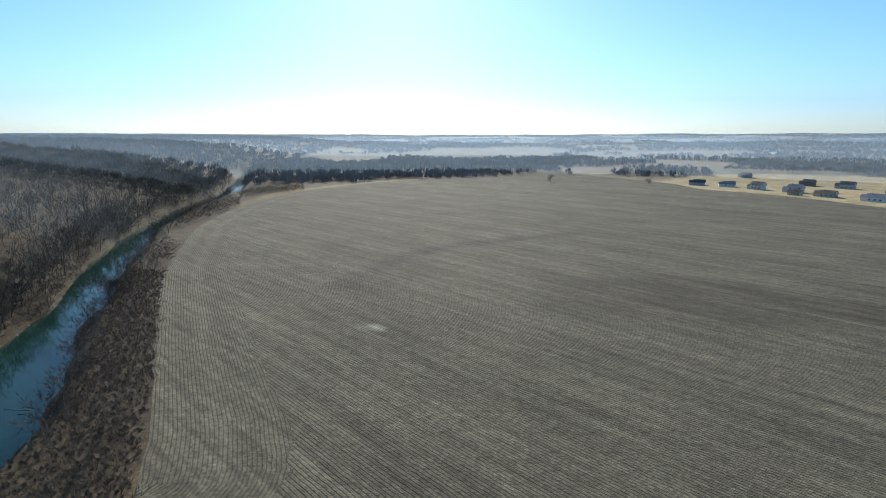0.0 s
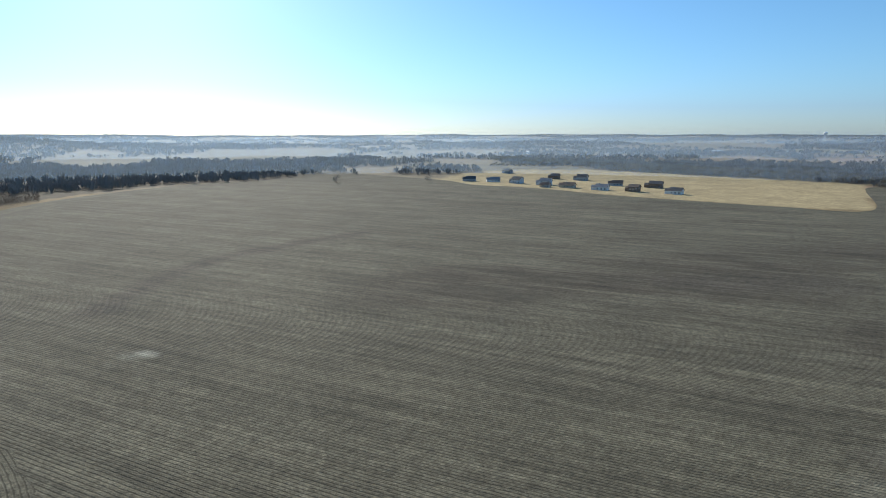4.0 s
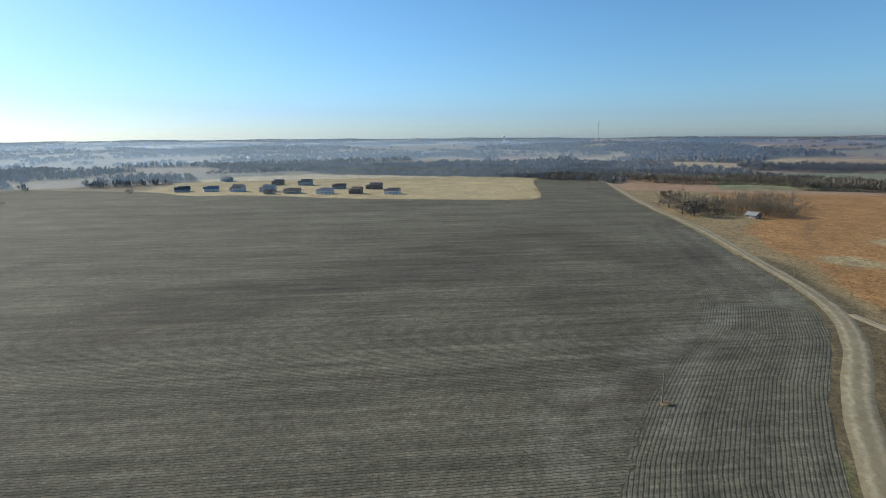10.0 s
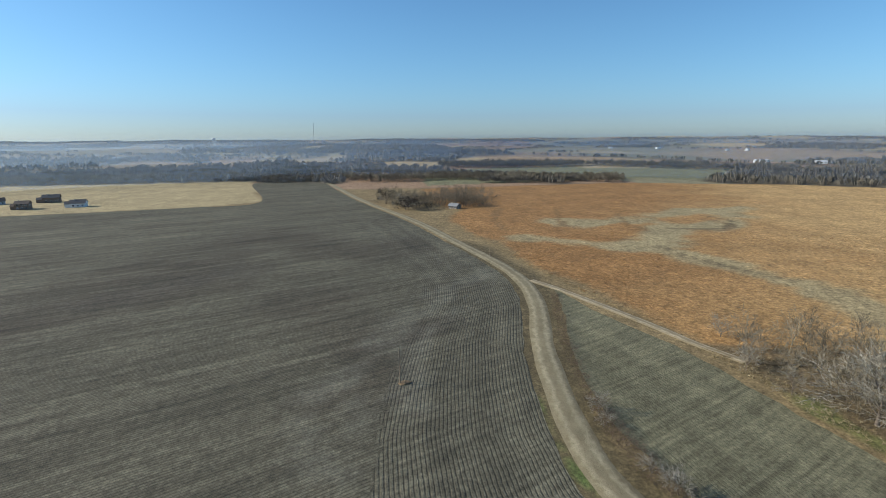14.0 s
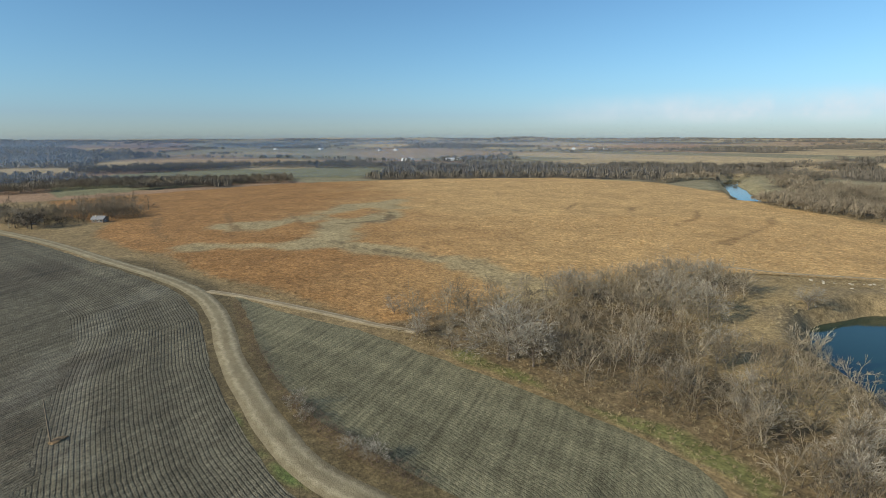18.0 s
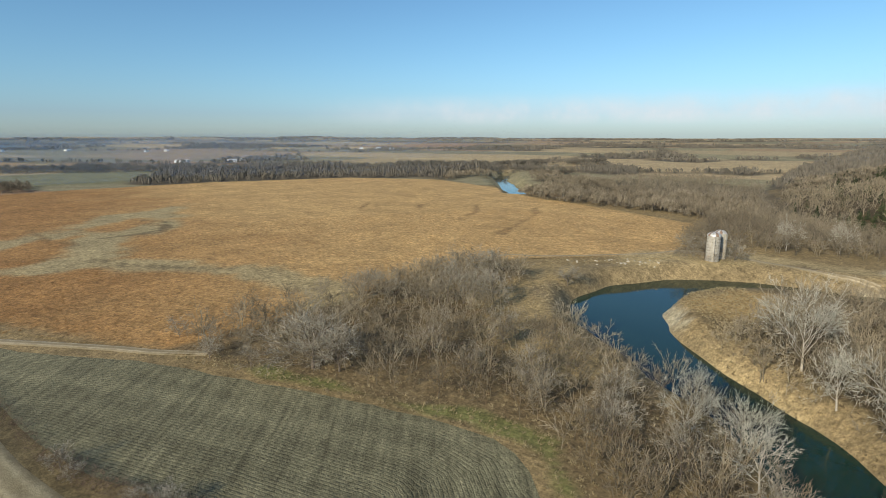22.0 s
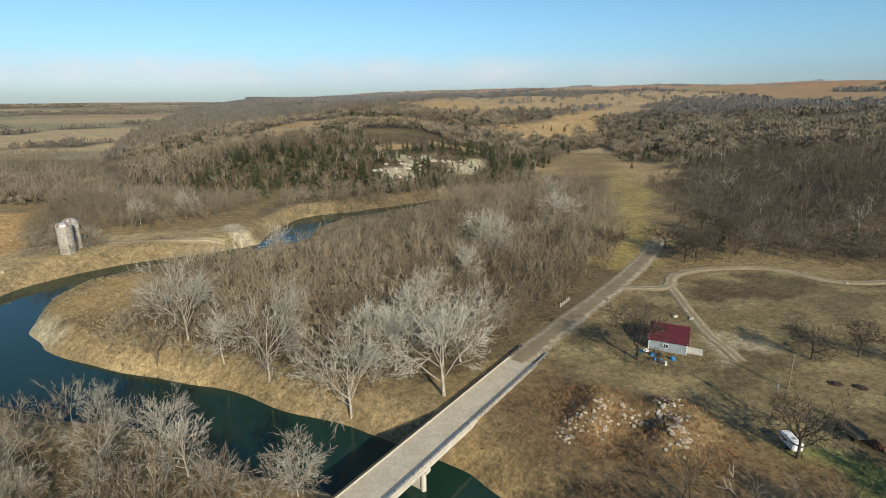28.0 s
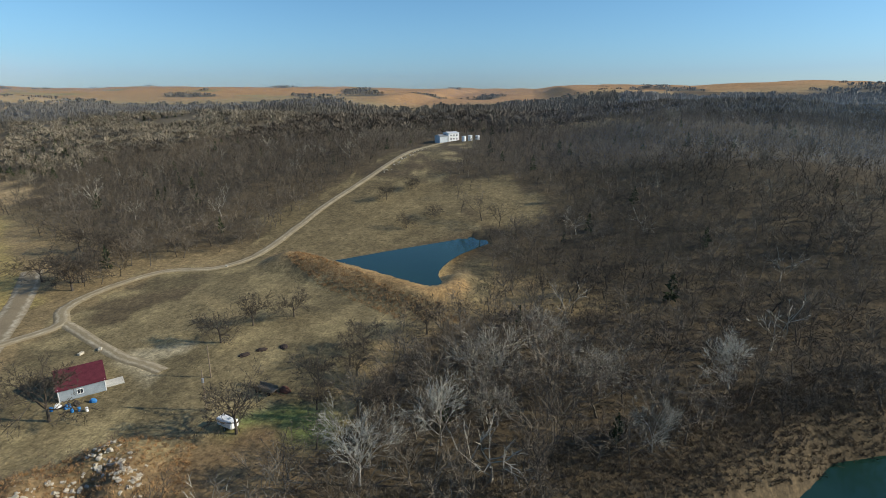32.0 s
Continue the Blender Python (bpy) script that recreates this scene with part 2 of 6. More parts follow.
def crop_material(name, stalks, soils, gap=0.14, wobble=0.07):
    n = Nodes(name, 0.95)
    head = n.span(n.math("ADD", n.attr("zone"), n.noise(14, 4, -3, 3)), -0.15, 0.15, 0, 1)
    row = n.math("ADD", n.math("ADD", n.math("MULTIPLY", n.attr("row"), n.math("SUBTRACT", 1.0, head)), n.math("MULTIPLY", n.attr("edge_row"), head)), n.math("ADD", n.noise(9, 2, -0.07, 0.07), n.noise(1.6, 3, -wobble, wobble)))
    wave = n.math("SINE", n.math("MULTIPLY", row, 2 * math.pi / 0.80))
    ridge = n.span(wave, -0.95, -0.15, gap, 1)
    pass_ = n.math("SINE", n.math("MULTIPLY", row, 2 * math.pi / 9.6))
    broad_pass = n.math("SINE", n.math("MULTIPLY", row, 2 * math.pi / 31.0))
    damp = n.noise(70, 5, 0, 1, (-0.9, 1.8, 0.8))
    smear = n.noise(2.4, 5, 0, 1, (-0.79, 14.0, 0.7))
    litter = n.noise(0.35, 4, 0, 1)
    stalk = n.mix(litter, *stalks)
    soil = n.mix(damp, *soils)
    patchy = n.noise(2.2, 4, 0.35, 1.1)
    colour = n.mix(n.math("MULTIPLY", n.math("MULTIPLY", ridge, patchy), n.math("ADD", n.math("MULTIPLY", damp, 0.4), 0.6)), soil, stalk)
    tone = n.math("MULTIPLY", n.math("MULTIPLY", n.span(pass_, -1, 1, 0.92, 1.07), n.span(broad_pass, -0.6, 0.6, 0.93, 1.05)), n.math("MULTIPLY", n.span(smear, 0, 1, 0.60, 1.22), n.math("MULTIPLY", n.noise(3.0, 5, 0.80, 1.18), n.noise(26, 4, 0.86, 1.14))))
    colour = n.mix(n.math("MULTIPLY", n.attr("brown"), n.noise(8, 6, 0.15, 1.0, (-0.79, 4.0, 0.8))), colour, n.mix(n.noise(1.0, 4), (0.045, 0.034, 0.024), (0.088, 0.068, 0.048)))
    colour = n.mix(n.attr("bare"), colour, n.mix(n.noise(1.5, 4), (0.075, 0.06, 0.045), (0.12, 0.1, 0.075)))
    colour = n.mix(n.attr("pale"), colour, (0.5, 0.46, 0.38))
    n.bump(n.math("ADD", ridge, n.noise(0.4, 3)), 0.09, 0.8)
    return n.done(n.scale(n.mix(1.0, colour, (0.965, 1.0, 0.945), "MULTIPLY"), n.math("MULTIPLY", tone, n.noise(0.8, 4, 0.66, 1.36))))


def road_material(name, a, b, edge, track=0.42, reach=0.26):
    n = Nodes(name, 0.92)
    across = n.math("ABSOLUTE", n.attr("across"))
    wobble = n.math("ADD", across, n.noise(2.5, 4, -0.16, 0.16))
    rut = n.span(n.math("ABSOLUTE", n.math("SUBTRACT", wobble, track)), 0.0, reach, 1, 0)
    colour = n.mix(rut, n.mix(n.noise(5, 5), a, edge), n.mix(n.noise(3, 4), b, a))
    colour = n.mix(n.span(wobble, 0.78, 1.0, 0, 1), colour, edge)
    n.bump(n.noise(0.3, 3), 0.04)
    return n.done(n.scale(colour, n.math("MULTIPLY", n.noise(0.5, 3, 0.9, 1.08), n.noise(7, 4, 0.86, 1.12))))


def wood_material(name, a, b):
    n = Nodes(name, 0.9)
    tone = n.attr("tone")
    return n.done(n.scale(n.mix(tone, a, b), n.noise(1.3, 3, 0.75, 1.2)))


def bark_material(name, a, b):
    n = Nodes(name, 0.9)
    n.bump(n.noise(0.25, 4), 0.03)
    return n.done(n.scale(n.mix(n.noise(1.1, 4), a, b), n.noise(0.2, 3, 0.8, 1.15)))


def water_material(name, a, b):
    n = Nodes(name, 0.06)
    n.bsdf.inputs["Specular IOR Level"].default_value = 0.22
    n.bump(n.noise(1.6, 3), 0.02, 0.25)
    return n.done(n.mix(n.noise(22, 3), a, b))


GROUND = ground_material()
CROP = crop_material("crop_rows", ((0.152, 0.131, 0.090), (0.245, 0.213, 0.150)), ((0.066, 0.055, 0.038), (0.108, 0.091, 0.063)))
STRIP_CROP = crop_material("strip_rows", ((0.180, 0.158, 0.096), (0.255, 0.224, 0.138)), ((0.142, 0.123, 0.075), (0.168, 0.146, 0.089)), 0.5)
GRAVEL = road_material("gravel_road", (0.28, 0.235, 0.14), (0.43, 0.365, 0.23), (0.20, 0.16, 0.09))
RUTTED = road_material("rutted_road", (0.25, 0.20, 0.125), (0.56, 0.49, 0.36), (0.27, 0.21, 0.125), 0.60, 0.24)
TRACK = road_material("dirt_track", (0.31, 0.25, 0.155), (0.53, 0.45, 0.31), (0.27, 0.21, 0.115))
WATER = water_material("river_water", (0.009, 0.030, 0.022), (0.015, 0.042, 0.029))
CONCRETE = worn("concrete", (0.50, 0.46, 0.38), (0.62, 0.58, 0.50), 3.0, 0.85, 0, 0.01)
DARK_STEEL = worn("dark_steel", (0.05, 0.045, 0.04), (0.09, 0.075, 0.06), 0.6, 0.6, 0.5)
GALVANISED = worn("galvanised_steel", (0.42, 0.43, 0.44), (0.55, 0.56, 0.56), 0.6, 0.45, 0.7)
WHITE_PAINT = worn("white_paint", (0.72, 0.72, 0.70), (0.82, 0.82, 0.80), 1.5, 0.6)
POLE_WOOD = worn("pole_wood", (0.20, 0.15, 0.10), (0.30, 0.24, 0.17), 0.5, 0.9)
GLASS = Nodes("window_glass", 0.08).done((0.03, 0.04, 0.05))
STONE = worn("limestone", (0.36, 0.31, 0.225), (0.56, 0.505, 0.40), 0.7, 0.9, 0, 0.05)
PALE_TWIG = wood_material("pale_twigs", (0.25, 0.23, 0.18), (0.47, 0.44, 0.36))
GREY_TWIG = wood_material("grey_twigs", (0.14, 0.115, 0.08), (0.29, 0.245, 0.175))
SAPLING_TWIG = wood_material("sapling_twigs", (0.14, 0.112, 0.074), (0.35, 0.295, 0.205))
RUST_TWIG = wood_material("rusty_twigs", (0.17, 0.105, 0.058), (0.33, 0.22, 0.125))
DARK_TWIG = wood_material("dark_twigs", (0.065, 0.053, 0.039), (0.20, 0.165, 0.12))
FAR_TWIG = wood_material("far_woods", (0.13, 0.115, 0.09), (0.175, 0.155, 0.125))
# northern woods paler and greyer than the southern: distance haze put into their colour
HAZE_PALE_TWIG = wood_material("northern_woods", (0.18, 0.172, 0.16), (0.27, 0.26, 0.24))
THICKET_TWIG = wood_material("thicket_twigs", (0.105, 0.072, 0.05), (0.225, 0.16, 0.108))
ELM_TWIG = wood_material("elm_twigs", (0.21, 0.185, 0.14), (0.43, 0.385, 0.30))
OAK_TWIG = wood_material("oak_twigs", (0.045, 0.037, 0.028), (0.105, 0.086, 0.062))
CEDAR = wood_material("cedar_needles", (0.026, 0.037, 0.015), (0.062, 0.075, 0.030))
STRAW = wood_material("straw", (0.26, 0.205, 0.11), (0.42, 0.34, 0.195))
PALE_BARK = bark_material("pale_bark", (0.26, 0.225, 0.17), (0.50, 0.46, 0.39))
OAK_BARK = bark_material("oak_bark", (0.06, 0.048, 0.036), (0.13, 0.105, 0.08))
GREY_BARK = bark_material("grey_bark", (0.13, 0.10, 0.08), (0.24, 0.20, 0.155))

# ---- plan ----
VALLEY = [(-330, 1500), (-290, 900), (-240, 560), (-205, 380), (-165, 250), (-142, 160), (-138, 80), (-150, 20), (-178, -8), (-196, -70), (-196, -125),
          (-170, -170), (-230, -260), (-330, -420), (-420, -590), (-330, -520), (-215, -385), (-110, -350), (-30, -352), (50, -365), (100, -430),
          (150, -650), (190, -1000), (220, -1800), (260, -5600), (5600, -5600), (5600, 5600), (-330, 5600)]
RIVER = [(-190, -330, 8), (-110, -332, 8), (-64, -314, 11), (-30, -305, 13), (-12, -281, 11), (-2, -256, 9), (25, -246, 10), (55, -241, 10), (78, -224, 11), (89, -200, 13),
         (88, -178, 15), (76, -160, 13), (59, -147, 10), (42, -134, 9), (25, -124, 8), (8, -106, 9), (-8, -91, 8), (-20, -77, 8), (-26, -55, 9), (-38, -28, 9),
         (-52, 2, 8), (-66, 34, 6), (-88, 64, 9), (-98, 95, 13), (-107, 121, 11), (-116, 140, 9), (-125, 160, 7), (-129, 182, 8), (-146, 215, 7), (-160, 248, 8), (-174, 287, 8), (-188, 328, 7),
         (-212, 430, 8), (-225, 560, 8), (-262, 690, 9), (-330, 900, 9)]
FAR_RIVER = [(322, -440, 8), (342, -468, 11), (400, -530, 11), (465, -597, 12), (520, -680, 12)]
WATER_Z, POND_Z = -6.0, 3.0
POND = [(-186, -74), (-162, -37), (-168, -32), (-180, -35), (-200, -31), (-226, -18), (-230, -28), (-220, -37), (-203, -56)]
DAM = [(-190, -97), (-181, -78), (-156, -34), (-162, -26), (-172, -26)]
ROAD = [(690, 285), (641, 251), (490, 165), (361, 82), (287, 41), (239, 15), (209, 3), (179, -2.5), (145, -4), (119, -7), (101, -10), (84, -15), (60, -30), (20, -57.5),
        (-51, -107.5), (-74, -123), (-105, -143), (-138, -167), (-165, -190)]
FIELD = [(-30, 40), (-49, 76), (-54, 89), (-64, 109), (-79, 139), (-100, 182), (-115, 214), (-130, 259), (-150, 327), (-158, 398), (-158, 466), (-148, 510), (-131, 556),
         (-93, 615), (-31, 678), (34, 697), (88, 735), (148, 810), (255, 646), (268, 557), (299, 518), (326, 463), (340, 415), (372, 355), (412, 290), (460, 250), (660, 366), (676, 285),
         (641, 257), (490, 171), (361, 88), (287, 47), (239, 21), (209, 8.5), (179, 3), (145, 1), (119, -2), (101, -5), (82, -9.5), (56, -25), (30, -42), (8, -40), (-12, -10)]
STRIP = [(205, -8), (180, -10.5), (145, -11.5), (117, -14.5), (98, -20), (72, -32), (44, -50), (45, -65), (55, -72), (68, -72), (97, -62), (122, -51), (145, -41), (178, -20)]
LAWN = [(255, 646), (268, 557), (299, 518), (326, 463), (340, 415), (372, 355), (412, 290), (460, 250), (690, 385), (637, 507), (552, 699), (420, 760), (330, 720)]
PRAIRIE = [(205, -16), (165, -38), (140, -54), (146, -95), (160, -140), (158, -172), (142, -201), (116, -231), (95, -256), (120, -352), (191, -384), (300, -420), (362, -462),
           (492, -505), (608, -446), (683, -278), (698, -104), (637, 46), (600, 130), (470, 95), (420, 62), (361, 60), (287, 22), (240, 2)]
DRAIN = [(306, 1), (291, -29), (285, -58), (262, -74), (245, -84), (216, -101), (194, -109), (167, -112), (152, -104)]
DRAIN_2 = [(372, -2), (360, -40), (380, -69), (436, -111), (452, -159)]
DRAIN_3 = [(405, -136), (378, -132), (350, -104), (345, -84), (314, -67), (285, -58)]
# grassy clearings on the southern upland, each with its half width
CLEARINGS = [([(-34, -596), (-60, -640), (-110, -652), (-175, -650)], 30), ([(-310, -625), (-360, -645), (-430, -673)], 40), ([(-158, -482), (-185, -466)], 9), ([(-198, -376), (-225, -392), (-255, -418)], 11),
             ([(-330, -415), (-312, -372), (-285, -330)], 18), ([(-300, -860), (-420, -880), (-560, -850), (-700, -870), (-880, -960)], 95), ([(-430, -700), (-500, -730), (-590, -735)], 26), ([(-40, -830), (-130, -860)], 26), ([(-100, -462), (-120, -470)], 8)]
YARD = [(-56, -107), (-128, -146), (-176, -150), (-205, -125), (-300, -118), (-440, -92), (-460, -50), (-380, -45), (-290, -55), (-232, -18), (-160, -14), (-138, -28), (-108, -40), (-88, -38), (-62, -50), (-44, -70)]
OUTCROP = [(-90, -392), (-112, -405), (-131, -428), (-165, -418), (-150, -400)]


def woodland(x, y, d):
    """Over zero where far woods stand; d: the distance outside the valley floor."""
    up = sway(x, y, 300, 61) + 0.5 * sway(x, y, 120, 62) + 0.15 - np.interp(d, [300, 900, 1500], [-0.7, 0.25, 1.1]) + 1.6 * ease(-20, 220, y + 0.85 * np.minimum(x, 0)) * ease(1900, 1200, d)
    flat = sway(x, y, 330, 63) + 0.6 * sway(x, y, 110, 64) - 0.52 + 0.62 * ease(-100, 600, y)
    flat = np.maximum(flat, 0.04 - np.abs(sway(x, y, 520, 65)))
    return np.where(d > 0, up, flat)

DRIVE = [(-107, -142), (-121, -137), (-133, -146), (-152, -147), (-172, -139), (-180, -121), (-205, -114), (-262, -112), (-330, -100), (-420, -84), (-450, -76)]
RIM = [(a, b) for a, b, _ in RIVER]


def height(x, y):
    x, y = np.asarray(x, float), np.asarray(y, float)
    r = np.hypot(x, y)
    d, _ = far_from(x, y, VALLEY, True)
    d = np.where(inside(x, y, VALLEY), 0, d)
    steep = 0.85 + 0.75 * ease(0, 170, y) + 0.45 * ease(-260, -360, y)
    up = np.interp(d * steep, [0, 40, 100, 200, 400, 900, 2200, 4900], [0, 4, 14, 27, 40, 54, 100, 122])
    up = up + ease(40, 260, d) * (5.0 * sway(x, y, 230, 3) + 2.0 * sway(x, y, 80, 4)) + ease(600, 1500, d) * 11 * sway(x, y, 520, 5)
    up = up - ease(0, 260, y + 0.85 * np.minimum(x, 0)) * 0.82 * np.maximum(up - 43, 0)
    plain = np.interp(r, [0, 750, 1700, 3000, 4900], [0, 0, 13, 32, 57]) + ease(700, 1600, r) * (6 * sway(x, y, 420, 6) + 2.5 * sway(x, y, 170, 8))
    plain = plain * (1 - 0.62 * ease(95, 165, np.degrees(np.arctan2(x, y))))
    h = np.maximum(up, plain)
    h = h + 20 * np.exp(-(far_from(x, y, [(-430, -930), (-640, -960), (-860, -1010)])[0] / 190) ** 2)
    heap_line = far_from(x, y, [(-52, -80), (-58, -86), (-66, -80), (-71, -74), (-63, -69)])[0]
    h = h + 2.3 * np.exp(-(heap_line / 4.2) ** 2) * (1 + 0.5 * sway(x, y, 6, 13))
    dam, _ = far_from(x, y, DAM)
    h = np.maximum(h, 4.6 - np.maximum(dam - 1.5, 0) * 0.42)
    h = np.where(inside(x, y, POND), POND_Z - 0.4 - 0.12 * np.minimum(far_from(x, y, POND, True)[0], 12), h)
    for line in (RIVER, FAR_RIVER):
        q, s = far_from(x, y, line)
        w = np.interp(s, np.arange(len(line)), [c[2] for c in line]) + 1.2 * sway(x, y, 16, 9)
        h = -9.0 + (h + 9.0) * ease(-3.5, 9.0, q - w)
    return h + 0.12 * sway(x, y, 12, 11) * ease(2, 20, far_from(x, y, RIM)[0]) * (d > 0)


def level(x, y):
    return float(height(np.array([x]), np.array([y]))[0])


def paint(base, colour, mask):
    return base + (np.array(colour) - base) * np.clip(mask, 0, 1)[:, None]


def cover(x, y):
    """The colour of the ground cover, place by place, with some bank shade and far haze in it."""
    r = np.hypot(x, y)
    ragged = 5 * sway(x, y, 22, 21) + 2.5 * sway(x, y, 7, 22)
    valley = inside(x, y, VALLEY)
    out = np.tile([0.30, 0.225, 0.125], (len(x), 1))
    d = np.where(valley, 0, far_from(x, y, VALLEY, True)[0])
    out = paint(out, (0.33, 0.245, 0.13), ease(250, 500, d))
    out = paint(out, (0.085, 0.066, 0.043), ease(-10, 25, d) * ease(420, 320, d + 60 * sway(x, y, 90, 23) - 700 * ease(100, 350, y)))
    out = paint(out, (0.42, 0.245, 0.12), ease(800, 1300, d + 250 * sway(x, y, 300, 23)))
    out = paint(out, (0.30, 0.25, 0.12), ease(0.5, 0.9, sway(x, y, 130, 31)) * ease(120, 220, d) * ease(-400, -460, y))
    # patchwork of far fields
    gx, gy = x * 0.95 + y * 0.3, y * 0.95 - x * 0.3
    cell = np.floor(gx / 330 + 0.25 * np.sin(gy / 500)) * 31 + np.floor(gy / 260 + 0.25 * np.sin(gx / 400)) * 17
    pick = (np.sin(cell * 12.9898) * 43758.5453) % 1.0
    shades = np.array([(0.40, 0.32, 0.21), (0.36, 0.26, 0.17), (0.25, 0.23, 0.16), (0.46, 0.36, 0.23), (0.33, 0.22, 0.155), (0.30, 0.27, 0.18)])
    far = valley & (r > 620)
    out = np.where(far[:, None], shades[(pick * 5.99).astype(int)], out)
    out = paint(out, (0.20, 0.20, 0.125), inside(x, y, [(640, 130), (700, 20), (770, -100), (740, -300), (650, -470), (560, -540), (640, -640), (760, -600), (900, -380), (960, -180), (980, 60), (900, 200)]).astype(float))
    # distance haze put into the far northern fields: they are blended to dull grey
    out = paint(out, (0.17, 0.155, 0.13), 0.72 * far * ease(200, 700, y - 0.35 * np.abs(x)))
    wooded = ease(-0.12, 0.1, woodland(x, y, d)) * (r > 640)
    out = paint(out, (0.115, 0.10, 0.08), wooded)
    out = paint(out, (0.12, 0.10, 0.075), inside(x, y, [(20, -342), (95, -350), (125, -392), (300, -452), (330, -560), (300, -700), (150, -640), (60, -385)]) * 0.85)
    field = inside(x, y, PRAIRIE)
    edge = np.where(field, far_from(x, y, PRAIRIE, True)[0], 0)
    straw = ease(-110, 70, -y - 0.25 * x - 55 + 30 * sway(x, y, 60, 24) + 14 * sway(x, y, 18, 24))
    tuft = np.array([0.33, 0.18, 0.072]) + (np.array([0.52, 0.345, 0.165]) - np.array([0.33, 0.18, 0.072])) * straw[:, None]
    out = np.where(field[:, None], out + (tuft - out) * ease(0, 5, edge + ragged * 0.5)[:, None], out)
    q = far_from(x, y, DRAIN)[0]
    out = paint(out, (0.37, 0.30, 0.18), ease(12, 5, q + 1.3 * ragged) * 0.95)
    for bed in (DRAIN_2, DRAIN_3):
        out = paint(out, (0.36, 0.295, 0.18), ease(20, 5, far_from(x, y, bed)[0] + 2.2 * ragged) * field)
    for bed in ([(430, 28), (394, 29), (364, 26), (330, 19)], [(432, -17), (386, -15), (349, -19)], [(412, -59), (363, -59), (338, -66)], [(341, -258), (362, -283)], [(238, -349), (218, -319), (202, -274), (191, -242)],
                [(287, -336), (261, -305), (253, -288)], [(323, -309), (304, -287)], [(391, -113), (367, -123), (343, -113), (344, -93)]):
        out = paint(out, (0.20, 0.125, 0.06), 0.65 * ease(3.0, 1.2, far_from(x, y, bed)[0] + 0.25 * ragged))
    for bed in ([(409, -118), (384, -128), (372, -125), (350, -114), (347, -98), (348, -81)], [(288, -64), (267, -70), (245, -84), (222, -101)]):
        out = paint(out, (0.12, 0.095, 0.06), 0.7 * ease(2.2, 0.8, far_from(x, y, bed)[0] + 0.2 * ragged))
    out = paint(out, (0.43, 0.35, 0.215), inside(x, y, LAWN).astype(float))
    out = paint(out, (0.125, 0.10, 0.058), ease(11, 6, far_from(x, y, ROAD[4:14])[0] + 0.5 * ragged) * (x > 25))
    # banks, bars and riverside thickets
    q, s = far_from(x, y, RIVER)
    w = np.interp(s, np.arange(len(RIVER)), [c[2] for c in RIVER])
    q = q - w
    # next two: dark leaf litter, with the bank trees' shade put into its colour
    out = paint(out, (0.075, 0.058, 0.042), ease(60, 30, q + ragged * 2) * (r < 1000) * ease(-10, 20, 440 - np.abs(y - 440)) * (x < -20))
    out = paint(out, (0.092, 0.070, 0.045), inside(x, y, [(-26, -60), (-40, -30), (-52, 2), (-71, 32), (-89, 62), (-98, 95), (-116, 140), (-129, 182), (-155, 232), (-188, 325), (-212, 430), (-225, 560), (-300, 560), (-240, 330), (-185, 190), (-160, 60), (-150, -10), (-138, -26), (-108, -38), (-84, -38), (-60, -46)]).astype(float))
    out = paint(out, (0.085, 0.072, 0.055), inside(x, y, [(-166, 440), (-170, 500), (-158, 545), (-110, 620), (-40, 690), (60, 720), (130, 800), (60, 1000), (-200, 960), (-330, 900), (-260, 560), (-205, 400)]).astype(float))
    # west shore band darker still: litter painted as it looks in shade
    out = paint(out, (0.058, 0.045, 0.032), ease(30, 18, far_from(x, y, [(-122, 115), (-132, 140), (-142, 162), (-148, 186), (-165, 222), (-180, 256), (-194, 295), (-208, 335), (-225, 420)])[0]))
    near_wood = inside(x, y, [(150, -48), (97, -66), (55, -76), (20, -58), (-10, -60), (60, -130), (100, -150), (135, -190), (155, -160), (150, -100)])
    out = paint(out, (0.165, 0.125, 0.077), near_wood * 0.9)
    out = paint(out, (0.36, 0.275, 0.155), ease(22, 8, far_from(x, y, [(118, -152), (98, -152), (92, -122), (76, -122)])[0] + 2 * ragged))
    out = paint(out, (0.34, 0.26, 0.145), ease(16, 9, far_from(x, y, [(100, -152), (112, -172), (126, -190)])[0] + ragged))
    out = paint(out, (0.15, 0.118, 0.076), ease(48, 30, far_from(x, y, [(-230, -335), (-110, -332), (-60, -321), (-30, -312)])[0] + 2 * ragged))
    isle = inside(x, y, [(70, -190), (30, -135), (-15, -102), (-50, -112), (-120, -150), (-150, -190), (-160, -320), (-70, -318), (-20, -300), (-10, -250), (30, -232), (60, -226)])
    out = paint(out, (0.14, 0.11, 0.07), isle * 0.9)
    out = paint(out, (0.38, 0.27, 0.135), ease(30, 12, np.hypot(x - 58, y + 196) + ragged))
    out = paint(out, (0.42, 0.335, 0.20), ease(22, 11, far_from(x, y, [(98, -238), (84, -248), (60, -262), (24, -264)])[0] + ragged))
    out = paint(out, (0.255, 0.20, 0.125), ease(14, 8, q + ragged) * (x > -40) * (y < -85))
    bar = far_from(x, y, [(76, -196), (72, -184), (62, -172), (50, -158), (38, -146), (22, -134)])[0]
    out = paint(out, (0.36, 0.285, 0.175), ease(3.4, 1.6, bar + 0.5 * ragged) * (q < 4.5))
    bar = far_from(x, y, [(78, -202), (75, -190), (68, -178), (58, -168)])[0]
    out = paint(out, (0.47, 0.42, 0.33), ease(5.5, 2.5, bar + 0.3 * ragged) * (q < 6.0))
    bar = far_from(x, y, [(18, -282), (12, -262), (4, -258), (20, -256)])[0]
